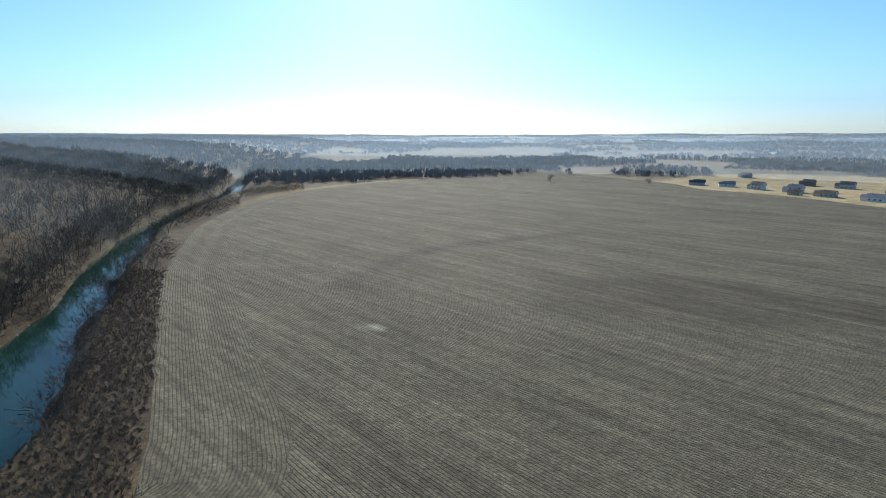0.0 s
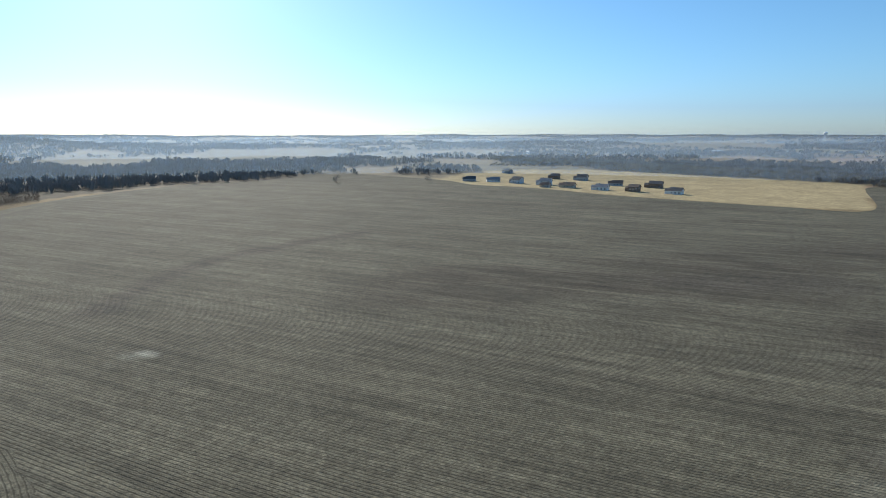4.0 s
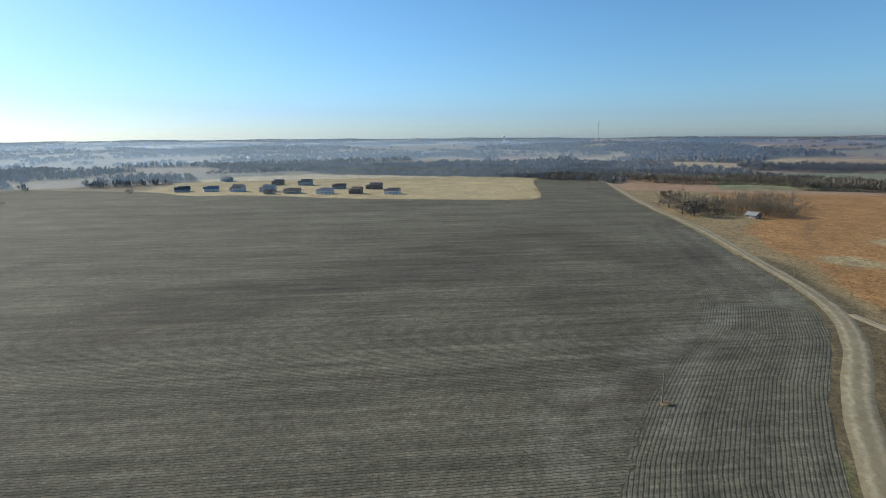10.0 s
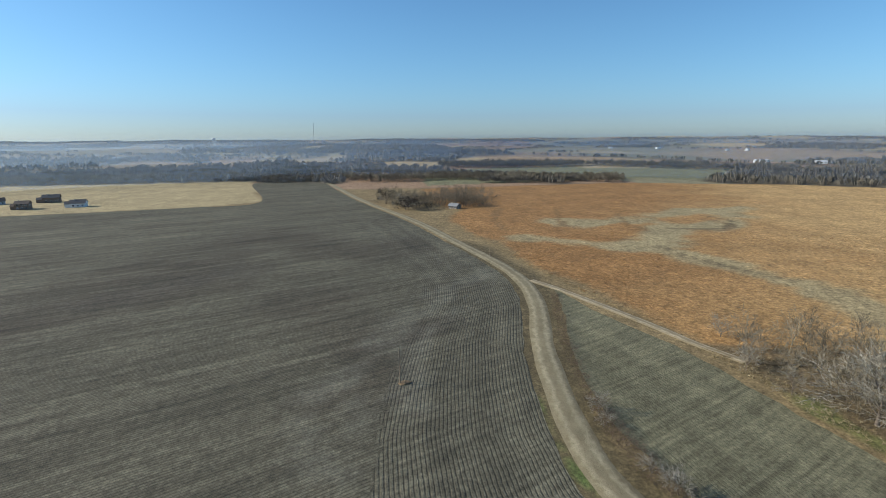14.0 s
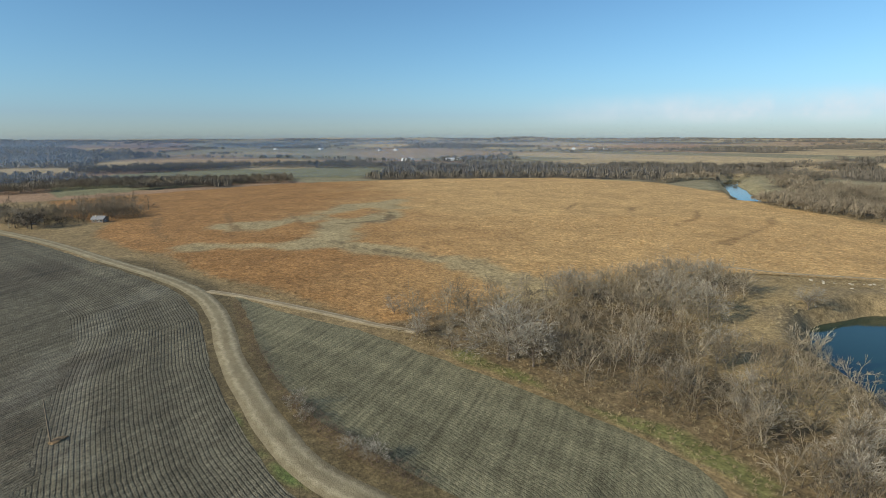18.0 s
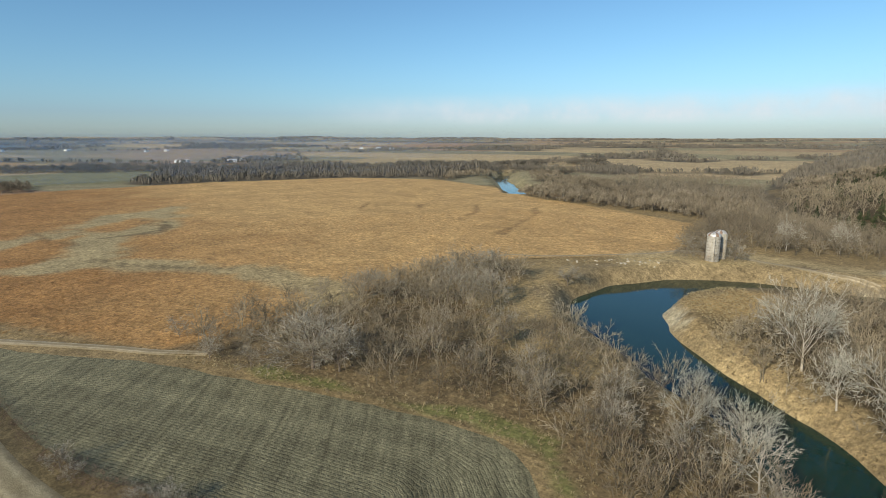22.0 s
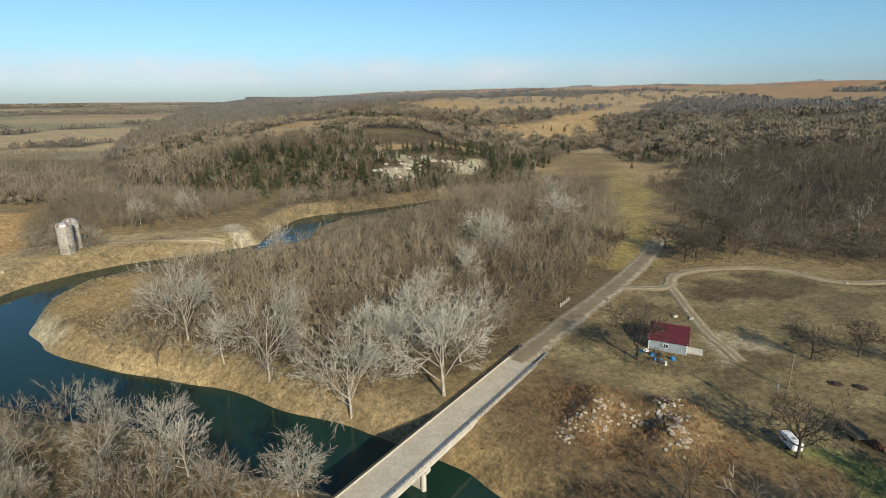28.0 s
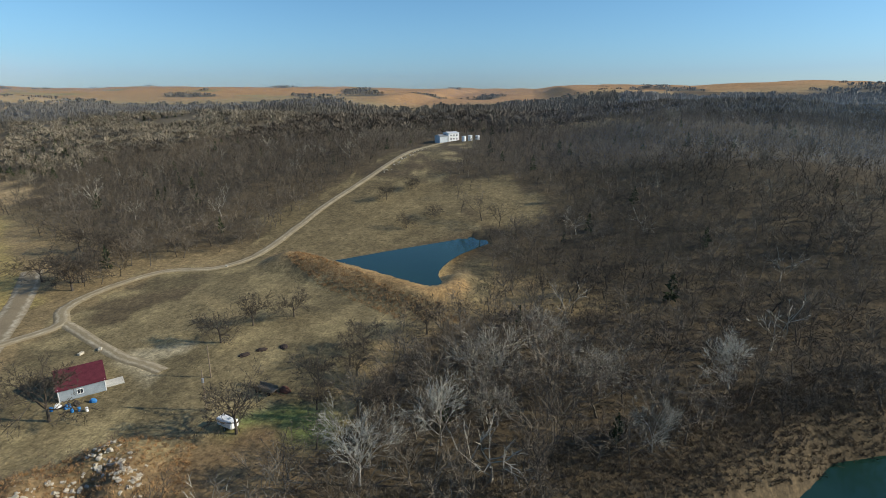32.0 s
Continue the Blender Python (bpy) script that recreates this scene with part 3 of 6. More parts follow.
    out = paint(out, (0.50, 0.45, 0.36), ease(6.5, 3, bar + 0.5 * ragged))
    out = paint(out, (0.10, 0.17, 0.045), 0.8 * ease(1.8, 0.6, far_from(x, y, [(112, -2.6), (101, -5), (90, -8.5), (78, -15)])[0] + 0.5 * ragged))
    # verge greens and yard
    verge = far_from(x, y, [(128, -55), (97, -66), (68, -76), (52, -78), (42, -70)])[0]
    out = paint(out, (0.16, 0.175, 0.066), 0.85 * ease(3.0, 0.9, verge + 0.7 * ragged))
    out = paint(out, (0.205, 0.166, 0.096), inside(x, y, [(-58, -105), (-128, -140), (-178, -138), (-180, -95), (-150, -40), (-90, -45), (-62, -62)]).astype(float))
    plot = inside(x, y, [(-131, -139), (-150, -142), (-170, -134), (-173, -119), (-147, -115), (-124, -116), (-122, -126)])
    out = paint(out, (0.10, 0.077, 0.047), 0.9 * plot)
    out = paint(out, (0.13, 0.108, 0.063), 0.8 * ease(0.05, 0.45, sway(x, y, 17, 95)) * inside(x, y, YARD))
    out = paint(out, (0.30, 0.245, 0.14), 0.8 * ease(0.25, 0.6, sway(x, y, 11, 96)) * inside(x, y, YARD))
    out = paint(out, (0.45, 0.39, 0.28), ease(6, 2.5, far_from(x, y, [(-94, -88), (-100, -92), (-106, -98), (-112, -92)])[0] + ragged * 0.6))
    out = paint(out, (0.22, 0.175, 0.10), ease(3, 1, far_from(x, y, [(-150, -110), (-140, -95), (-132, -88)])[0] + 0.3 * ragged))
    out = paint(out, (0.16, 0.20, 0.07), ease(9, 3, np.hypot(x + 84, (y + 50) * 0.6) + ragged * 0.5))
    out = paint(out, (0.215, 0.15, 0.085), ease(18, 8, far_from(x, y, [(-46, -84), (-60, -62), (-66, -50)])[0] + ragged))
    out = paint(out, (0.36, 0.235, 0.115), ease(7.5, 4, far_from(x, y, DAM[:4])[0] + ragged * 0.3))
    out = paint(out, (0.17, 0.135, 0.076), ease(60, 35, np.hypot((x + 250) * 0.8, y + 82) + 2 * ragged))
    meadow = far_from(x, y, [(-128, -170), (-160, -215), (-215, -280), (-290, -370)])[0]
    out = paint(out, (0.33, 0.265, 0.115), ease(17, 11, meadow + ragged))
    for line, wide in CLEARINGS:
        out = paint(out, (0.40, 0.29, 0.165), ease(wide * 1.25, wide * 0.8, far_from(x, y, line)[0] + 1.6 * ragged))
    rock = far_from(x, y, OUTCROP)[0]
    out = paint(out, (0.46, 0.42, 0.33), ease(18, 9, rock + 2.2 * ragged) * ease(-0.25, 0.2, sway(x, y, 14, 28)))
    out = paint(out, (0.20, 0.158, 0.088), ease(28, 12, far_from(x, y, [(-242, -78), (-285, -72), (-300, -30), (-262, -6)])[0] + 2 * ragged))
    return out


# ---- ground ----
HALF, BEND = 215, 5.2
axis = np.sinh(np.linspace(-1, 1, 2 * HALF + 1) * BEND) * 4900 / math.sinh(BEND)
GX, GY = np.meshgrid(axis, axis - 60)
gx, gy = GX.ravel(), GY.ravel()
side = len(axis)
corner = (np.arange(side - 1)[:, None] * side + np.arange(side - 1)[None, :]).ravel()
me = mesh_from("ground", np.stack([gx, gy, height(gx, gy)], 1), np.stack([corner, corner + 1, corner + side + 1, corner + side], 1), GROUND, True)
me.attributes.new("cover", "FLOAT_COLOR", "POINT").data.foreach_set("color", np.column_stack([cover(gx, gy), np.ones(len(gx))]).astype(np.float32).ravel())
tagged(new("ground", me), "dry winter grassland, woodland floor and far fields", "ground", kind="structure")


def sheet(name, ring, step, dz, material, label, category):
    """A flat sheet over the ground with a ragged rim, and its corners."""
    ring = np.asarray(ring, float)
    rim = smooth_line(np.vstack([ring, ring[:1]]), step * 1.5)[:-1]
    rim = rim + 0.25 * np.random.default_rng(5).normal(size=rim.shape)
    lo, hi = rim.min(0), rim.max(0)
    X, Y = np.meshgrid(np.arange(lo[0], hi[0], step), np.arange(lo[1], hi[1], step))
    X, Y = X.ravel(), Y.ravel()
    keep = inside(X, Y, rim) & (far_from(X, Y, rim, True)[0] > step * 0.45)
    pts = np.vstack([rim, np.stack([X[keep], Y[keep]], 1)])
    n = len(rim)
    from mathutils import geometry
    co, _, faces, *_ = geometry.delaunay_2d_cdt([Vector(p) for p in pts], [], [list(range(n))], 1, 1e-4)
    co = np.array([(c.x, c.y) for c in co])
    z = height(co[:, 0], co[:, 1]) + dz
    me = mesh_from(name, np.column_stack([co, z]), np.array([f for f in faces if len(f) == 3]), material)
    tagged(new(name, me), label, category, kind="structure")
    return me, co



me, co = sheet("ground_prairie", PRAIRIE, 3.6, 0.22, GROUND, "rolling orange prairie with pale dry drains and dark vehicle tracks", "grassland")
me.attributes.new("cover", "FLOAT_COLOR", "POINT").data.foreach_set("color", np.column_stack([cover(co[:, 0], co[:, 1]), np.ones(len(co))]).astype(np.float32).ravel())


def row_numbers(me, co, edges, along, reach):
    """The rows of a crop field run along one way, and along the edges on the headlands."""
    row = co[:, 0] * -along[1] + co[:, 1] * along[0]
    value(me, "row", row + 1.5 * sway(co[:, 0], co[:, 1], 200, 41))
    near = np.stack([far_from(co[:, 0], co[:, 1], line)[0] for line in edges])
    gap = np.stack([wide - q for q, wide in zip(near, reach)])
    best = gap.argmax(0)[None]
    value(me, "edge_row", np.take_along_axis(near, best, 0)[0])
    value(me, "zone", np.take_along_axis(gap, best, 0)[0])


me, co = sheet("crop_field", FIELD, 4.0, 0.05, CROP, "large harvested crop field with fine grey-brown rows", "field")
row_numbers(me, co, [FIELD[1:16], ROAD[3:15]], (0.71, -0.70), (24, 38))
bare = ease(9, 2, far_from(co[:, 0], co[:, 1], [(-36, 195), (-27, 222), (-18, 240), (2, 262), (40, 285), (75, 300)])[0] + 3 * sway(co[:, 0], co[:, 1], 12, 45))
bare = np.maximum(bare, 0.7 * ease(16, 3, far_from(co[:, 0], co[:, 1], [(160, 150), (180, 139), (215, 120)])[0] + 4 * sway(co[:, 0], co[:, 1], 14, 45)))
value(me, "bare", bare)
brown = 0.8 * ease(26, 6, np.minimum(far_from(co[:, 0], co[:, 1], [(156, 139), (191, 117), (165, 72), (144, 43)])[0], far_from(co[:, 0], co[:, 1], [(272, 66), (251, 103), (300, 140)])[0]) + 10 * sway(co[:, 0], co[:, 1], 26, 46))
brown = np.maximum(brown, 0.9 * ease(9, 2, far_from(co[:, 0], co[:, 1], [(104, 45), (110, 33), (124, 36), (135, 44)])[0] + 4 * sway(co[:, 0], co[:, 1], 11, 46)))
value(me, "brown", np.maximum(brown, ease(38, 8, far_from(co[:, 0], co[:, 1], [(59, 187), (116, 171), (178, 146), (235, 150), (297, 155)])[0] + 12 * sway(co[:, 0], co[:, 1], 30, 46))))
pale = 0.85 * ease(2.6, 0.6, np.minimum(np.hypot(co[:, 0] + 25.5, co[:, 1] - 143), np.hypot(co[:, 0] + 21.5, co[:, 1] - 150)) + 1.5 * sway(co[:, 0], co[:, 1], 4, 45))
for turn in ([(227, 19), (181, 38), (142, 43), (112, 39), (95, 31)], [(175, 22), (148, 29), (124, 27), (110, 26), (104, 20)], [(230, 12), (196, 28), (160, 35), (128, 34)], [(120, 45), (100, 46), (84, 38), (78, 26)]):
    pale = np.maximum(pale, 0.10 * ease(3.6, 1.0, far_from(co[:, 0], co[:, 1], turn)[0] + 1.2 * sway(co[:, 0], co[:, 1], 9, 45)))
value(me, "pale", pale)
me, co = sheet("crop_strip", STRIP, 3.0, 0.05, STRIP_CROP, "narrow harvested field with curving rows beside the road", "field")
row_numbers(me, co, [STRIP[7:14]], (0.86, -0.5), (200,))
value(me, "bare", np.zeros(len(co)))
value(me, "brown", np.zeros(len(co)))
value(me, "pale", np.zeros(len(co)))


def ribbon(name, line, width, dz, material, label, category, step=3.0, flat=None, parts=6):
    """A strip of road laid on the ground, slightly crowned and with sides."""
    line = np.asarray(line, float)
    c = smooth_line(line, step)
    t = np.gradient(c, axis=0)
    t /= np.linalg.norm(t, axis=1)[:, None]
    side_way = np.stack([-t[:, 1], t[:, 0]], 1)
    a = np.linspace(-1, 1, parts + 1)
    edge = width / 2 * (1 + 0.03 * np.sin(np.arange(len(c)) * 0.7) + 0.012 * np.random.default_rng(3).normal(size=len(c)))
    P = c[:, None, :] + side_way[:, None, :] * (a[None, :] * edge[:, None])[:, :, None]
    x, y = P[..., 0].ravel(), P[..., 1].ravel()
    z = height(x, y)
    if flat is not None:
        z = np.where(flat(x, y), np.maximum(z, 0), z)
    z = z + dz + np.tile(0.12 * (1 - a ** 2), len(c)) - np.tile((np.abs(a) > 0.99) * (dz + 0.1), len(c))
    m = parts + 1
    k = (np.arange(len(c) - 1)[:, None] * m + np.arange(parts)[None, :]).ravel()
    me = mesh_from(name, np.stack([x, y, z], 1), np.stack([k, k + m, k + m + 1, k + 1], 1), material, True)
    value(me, "across", np.tile(a, len(c)))
    return tagged(new(name, me), label, category, kind="structure")


ribbon("road", ROAD[:14] + [(15.5, -61)], 7.2, 0.12, GRAVEL, "pale gravel country road with wheel tracks", "road")
ribbon("road_south", [(-50.5, -107.2)] + ROAD[15:], 8.4, 0.12, RUTTED, "gravel road beyond the bridge with bare wheel tracks", "road")
ribbon("track_field", [(212, 0), (197, -13), (165, -36), (151, -45), (140, -54)], 4.0, 0.14, TRACK, "dirt track along the orange grassland", "track")
ribbon("track_bank", [(158, -176), (155, -200), (137, -214), (108, -247), (93, -269), (60, -266), (36, -262), (20, -262)], 3.6, 0.14, TRACK, "dirt track along the river bank to the silos", "track")
ribbon("track_wood", [(150, -118), (146, -106), (138, -92)], 3.2, 0.12, TRACK, "short bare track between trees", "track")
ribbon("driveway", DRIVE, 5.0, 0.2, TRACK, "pale dirt driveway climbing to the hilltop house", "driveway")
ribbon("driveway_yard", [(-124, -139), (-120, -131), (-113, -118), (-106, -104), (-104, -97), (-101, -89)], 4.2, 0.16, TRACK, "pale dirt lane to the small barn", "driveway")


def water(name, line, label):
    c = smooth_line(np.asarray(line, float), 4.0)
    t = np.gradient(c[:, :2], axis=0)
    t /= np.linalg.norm(t, axis=1)[:, None]
    n = np.stack([-t[:, 1], t[:, 0]], 1)
    a = np.linspace(-1, 1, 5)
    P = c[:, None, :2] + n[:, None, :] * (a[None, :] * (c[:, 2:] + 4.5))[:, :, None]
    k = (np.arange(len(c) - 1)[:, None] * 5 + np.arange(4)[None, :]).ravel()
    me = mesh_from(name, np.column_stack([P.reshape(-1, 2), np.full(len(c) * 5, WATER_Z)]), np.stack([k, k + 5, k + 6, k + 1], 1), WATER)
    tagged(new(name, me), label, "river", kind="structure")


water("water_river", RIVER, "calm dark teal river winding between wooded banks")
water("water_upstream", FAR_RIVER, "blue bend of the river far beyond the grassland")

# ---- trees ----
class Growth:
    """Collects the triangles of one tree of height 1."""

    def __init__(self):
        self.v, self.f = [], []

    def tube(self, a, b, r0, r1, sides):
        a, b = np.asarray(a, float), np.asarray(b, float)
        d = b - a
        d = d / max(np.linalg.norm(d), 1e-9)
        u = np.cross(d, [0.31, 0.95, 0.02])
        u /= np.linalg.norm(u)
        w = np.cross(d, u)
        n = len(self.v)
        for c, r in ((a, r0), (b, r1)):
            for k in range(sides):
                t = 2 * math.pi * k / sides
                self.v.append(c + (u * math.cos(t) + w * math.sin(t)) * r)
        for k in range(sides):
            i, j = n + k, n + (k + 1) % sides
            self.f += [(i, j, j + sides), (i, j + sides, i + sides)]

    def sliver(self, a, b, width, r):
        a, b = np.asarray(a, float), np.asarray(b, float)
        q = np.cross(b - a, r.normal(size=3))
        q = q / max(np.linalg.norm(q), 1e-9) * width / 2
        n = len(self.v)
        self.v += [a - q, a + q, b]
        self.f.append((n, n + 1, n + 2))

    def strip(self, a, b, w0, w1, r):
        a, b = np.asarray(a, float), np.asarray(b, float)
        q = np.cross(b - a, r.normal(size=3))
        q = q / max(np.linalg.norm(q), 1e-9) / 2
        n = len(self.v)
        self.v += [a - q * w0, a + q * w0, b + q * w1, b - q * w1]
        self.f += [(n, n + 1, n + 2), (n, n + 2, n + 3)]

    def arrays(self):
        return np.array(self.v, float).reshape(-1, 3), np.array(self.f, int).reshape(-1, 3)


def bent(r, a, way, length, steps, wild, lift):
    """A crooked line of points from a along way."""
    pts, way = [np.asarray(a, float)], np.asarray(way, float)
    for _ in range(steps):
        way = way + r.normal(size=3) * wild + np.array([0, 0, lift])
        way /= np.linalg.norm(way)
        pts.append(pts[-1] + way * length / steps)
    return pts


def bare_tree(seed, spread, fork, counts, width, thick=0.016, crooked=0.16, lift=0.03, wide_fork=0.72, tubes=3, lean=1.0):
    """A bare tree of height 1 whose branches fork again and again: wood as tapered tubes, the finer ones as slivers.
    fork: the height of the lowest limb; counts: how many branches spring from each at every level."""
    r = np.random.default_rng(seed)
    wood, crown = Growth(), Growth()
    high = fork + 0.22
    trunk = bent(r, (0, 0, -0.04), (r.normal() * 0.10, r.normal() * 0.10, 1), high, 3, 0.09, 0.05)
    sides = 6 if tubes > 1 else 3
    for i in range(3):
        wood.tube(trunk[i], trunk[i + 1], thick * (1.45, 1.1, 0.9)[i], thick * (1.1, 0.9, 0.6)[i], sides)

    def along(pts, u):
        i = min(int(u * (len(pts) - 1)), len(pts) - 2)
        return pts[i] + (pts[i + 1] - pts[i]) * (u * (len(pts) - 1) - i)

    def grow(a, way, length, rad, k):
        pts = bent(r, a, way, length, 3 if k < 2 else (2 if k < tubes else 1), crooked, lift)
        steps = len(pts) - 1
        for i in range(steps):
            r0, r1 = rad * (1 - 0.55 * i / steps), rad * (1 - 0.55 * (i + 1) / steps)
            if k < tubes:
                wood.tube(pts[i], pts[i + 1], r0, r1, 4 if k == 1 else 3)
            elif k < len(counts):
                crown.strip(pts[i], pts[i + 1], 2 * r0, 2 * r1, r)
            else:
                crown.sliver(pts[i], pts[i + 1], 2 * r0, r)
        if k == len(counts):
            return
        main = pts[-1] - pts[-2]
        main = main / np.linalg.norm(main)
        for i in range(counts[k]):
            u = 1.0 if i == 0 else r.uniform(0.3, 0.97)
            side_way = np.cross(main, r.normal(size=3))
            side_way /= max(np.linalg.norm(side_way), 1e-6)
            w = main + side_way * wide_fork * (0.35 if i == 0 else r.uniform(0.7, 1.3))
            grow(along(pts, u), w / np.linalg.norm(w), length * r.uniform(0.5, 0.78), max(rad * 0.5, width / 2), k + 1)

    for i in range(counts[0]):
        u = (fork + 0.22 * (i + r.uniform(0, 0.8)) / counts[0]) / high
        t = 2.4 * i + r.uniform(-0.5, 0.5)
        out = lean * r.uniform(0.5, 1.2) * (1.2 - 0.7 * i / counts[0])
        w = np.array([math.cos(t) * out, math.sin(t) * out, 1.0])
        grow(along(trunk, min(u, 1.0)), w / np.linalg.norm(w), 0.36 * r.uniform(0.8, 1.15), thick * r.uniform(0.4, 0.6), 1)
    both = [g.arrays() for g in (wood, crown)]
    every = np.vstack([v for v, _ in both if len(v)])
    top = np.percentile(every[:, 2], 99.7)
    girth = np.percentile(np.hypot(every[:, 0], every[:, 1]), 95)
    return [(v * [spread / girth, spread / girth, 1 / top], f) for v, f in both]


def light_tree(*a, **k):
    """One such tree as a single mesh, for woods that nobody could count."""
    (wv, wf), (cv, cf) = bare_tree(*a, tubes=1, **k)
    return np.vstack([wv, cv]), np.vstack([wf, cf + len(wv)])


def wild_tree(seed, spread, base, twigs, width, limbs=6, stem=0.012, lift=0.0):
    """A light broom of stems and twigs of height 1 for shrubs and far woods."""
    r = np.random.default_rng(seed)
    g = Growth()
    top = np.array([r.normal() * 0.05, r.normal() * 0.05, 0.72])
    if stem:
        g.tube((0, 0, -0.03), top, stem, stem * 0.3, 3)
    tips = [top]
    for k in range(limbs):
        s = r.uniform(base, 0.7)
        a = top * s / 0.72
        t = 2.4 * k + r.uniform(-0.5, 0.5)
        b = a + np.array([math.cos(t), math.sin(t), r.uniform(0.35, 0.9)]) * spread * r.uniform(0.6, 0.95)
        g.sliver(a, b, stem * 0.9 + 0.003, r)
        tips += [a + (b - a) * u for u in (0.45, 0.7, 0.9)]
    for _ in range(twigs):
        p = tips[r.integers(len(tips))]
        out = p * [1, 1, 0] + np.array([0, 0, 0.35 * spread])
        way = out / max(np.linalg.norm(out), 1e-6) * 0.8 + r.normal(size=3) * 0.45 + np.array([0, 0, lift])
        way /= np.linalg.norm(way)
        g.sliver(p, p + way * spread * r.uniform(0.25, 0.6), width, r)
    return g.arrays()


def far_clump(seed, slivers, width):
    """A domed clump of upright slivers for the farthest woods, of height 1."""
    r = np.random.default_rng(seed)
    g = Growth()
    for _ in range(slivers):
        q, t = 0.5 * r.random() ** 0.5, r.uniform(0, 6.283)
        c, s = math.cos(t), math.sin(t)
        top = (1 - 1.9 * q * q) * r.uniform(0.75, 1.0)
        g.sliver((q * c, q * s, top), (q * 0.7 * c + r.normal() * 0.05, q * 0.7 * s + r.normal() * 0.05, -0.05), width, r)
    return g.arrays()


def dome_tree(seed, slivers, width):
    """A rounded leafless crown for trees far off, of height 1: slivers from the rim of the crown down to the stem."""
    r = np.random.default_rng(seed)
    g = Growth()
    g.tube((0, 0, -0.05), (0, 0, 0.4), 0.02, 0.012, 3)
    for _ in range(slivers):
        n = r.normal(size=3)
        n[2] = abs(n[2]) - 0.35
        n /= np.linalg.norm(n)
        rim = np.array([0, 0, 0.56]) + n * [0.42, 0.42, 0.44] * r.uniform(0.72, 1.0)
        heart = np.array([0, 0, 0.42])
        deep = heart + (rim - heart) * r.uniform(0.2, 0.45)
        if r.random() < 0.35:
            deep = rim - [0, 0, 0.2] + r.normal(size=3) * 0.04
        g.sliver(deep, rim, width, r)
    return g.arrays()


def wild_cedar(seed, leaves):
    r = np.random.default_rng(seed)
    g = Growth()
    g.tube((0, 0, -0.03), (0, 0, 0.5), 0.03, 0.01, 3)
    for _ in range(leaves):
        z = r.uniform(0.04, 0.97) ** 1.15
        t = r.uniform(0, 6.283)
        wide = 0.30 * (1.02 - z) ** 0.75 * r.uniform(0.55, 1.15)
        a = np.array([math.cos(t) * wide * 0.25, math.sin(t) * wide * 0.25, z])
        b = np.array([math.cos(t) * wide, math.sin(t) * wide, z + r.uniform(-0.03, 0.09)])
        g.sliver(a, b, 0.075, r)
        g.sliver(b, a + (0, 0, 0.09), 0.06, r)
    return g.arrays()


def tuft(seed, blades, lean):
    r = np.random.default_rng(seed)
    g = Growth()
    for _ in range(blades):
        a = np.array([r.normal() * 0.25, r.normal() * 0.25, -0.05])
        g.sliver(a, a + np.array([r.normal() * lean, r.normal() * lean, r.uniform(0.4, 0.9)]), 0.11, r)
    return g.arrays()


def stand(name, forms, x, y, tall, material, label, category="woods", wide=1.0):
    """Many plants that nobody could count, as one mesh. tall: their heights."""
    x, y, tall = (np.asarray(a, float) for a in (x, y, tall))
    r = np.random.default_rng(len(x) + 11)
    z = height(x, y)
    pick = r.integers(len(forms), size=len(x))
    turn = r.uniform(0, 6.283, len(x))
    girth = tall * wide * r.uniform(0.8, 1.25, len(x))
    tone = np.clip(r.normal(0.45, 0.28, len(x)) + 0.25 * sway(x, y, 60, 77), 0, 1)
    V, F, T, n = [], [], [], 0
    for k, (v, f) in enumerate(forms):
        i = np.where(pick == k)[0]
        if not len(i):
            continue
        c, s = np.cos(turn[i])[:, None], np.sin(turn[i])[:, None]
        X = x[i, None] + (v[None, :, 0] * c - v[None, :, 1] * s) * girth[i, None]
        Y = y[i, None] + (v[None, :, 0] * s + v[None, :, 1] * c) * girth[i, None]
        Z = z[i, None] + v[None, :, 2] * tall[i, None]
        V.append(np.stack([X, Y, Z], 2).reshape(-1, 3))
        F.append((f[None] + (n + np.arange(len(i)) * len(v))[:, None, None]).reshape(-1, 3))
        T.append(np.repeat(tone[i], len(v)))
        n += len(i) * len(v)
    me = mesh_from(name, np.vstack(V), np.vstack(F), material)
    value(me, "tone", np.concatenate(T))
    return tagged(new(name, me), label, category, kind="stuff")


def scatter(ring, spacing, seed, keep=None):
    """Jittered places inside a ring, about that far apart."""
    r = np.random.default_rng(seed)
    ring = np.asarray(ring, float)
    lo, hi = ring.min(0), ring.max(0)
    X, Y = np.meshgrid(np.arange(lo[0], hi[0], spacing), np.arange(lo[1], hi[1], spacing))
    X = (X + r.uniform(-0.5, 0.5, X.shape) * spacing).ravel()
    Y = (Y + r.uniform(-0.5, 0.5, Y.shape) * spacing).ravel()
    ok = inside(X, Y, ring)
    X, Y = X[ok], Y[ok]
    if keep is not None:
        ok = keep(X, Y, r)
        X, Y = X[ok], Y[ok]
    return X, Y


def off_water(x, y, gap=2.5):
    ok = np.ones(len(x), bool)
    for line in (RIVER, FAR_RIVER):
        q, s = far_from(x, y, line)
        ok &= q > np.interp(s, np.arange(len(line)), [c[2] for c in line]) + gap
    return ok & ~inside(x, y, POND)


def off_roads(x, y, gap=5.0):
    ok = far_from(x, y, ROAD)[0] > gap
    for line in (DRIVE, [(-124, -139), (-106, -104), (-95, -76)], [(155, -200), (108, -247), (93, -269), (20, -262)]):
        ok &= far_from(x, y, line)[0] > gap
    return ok


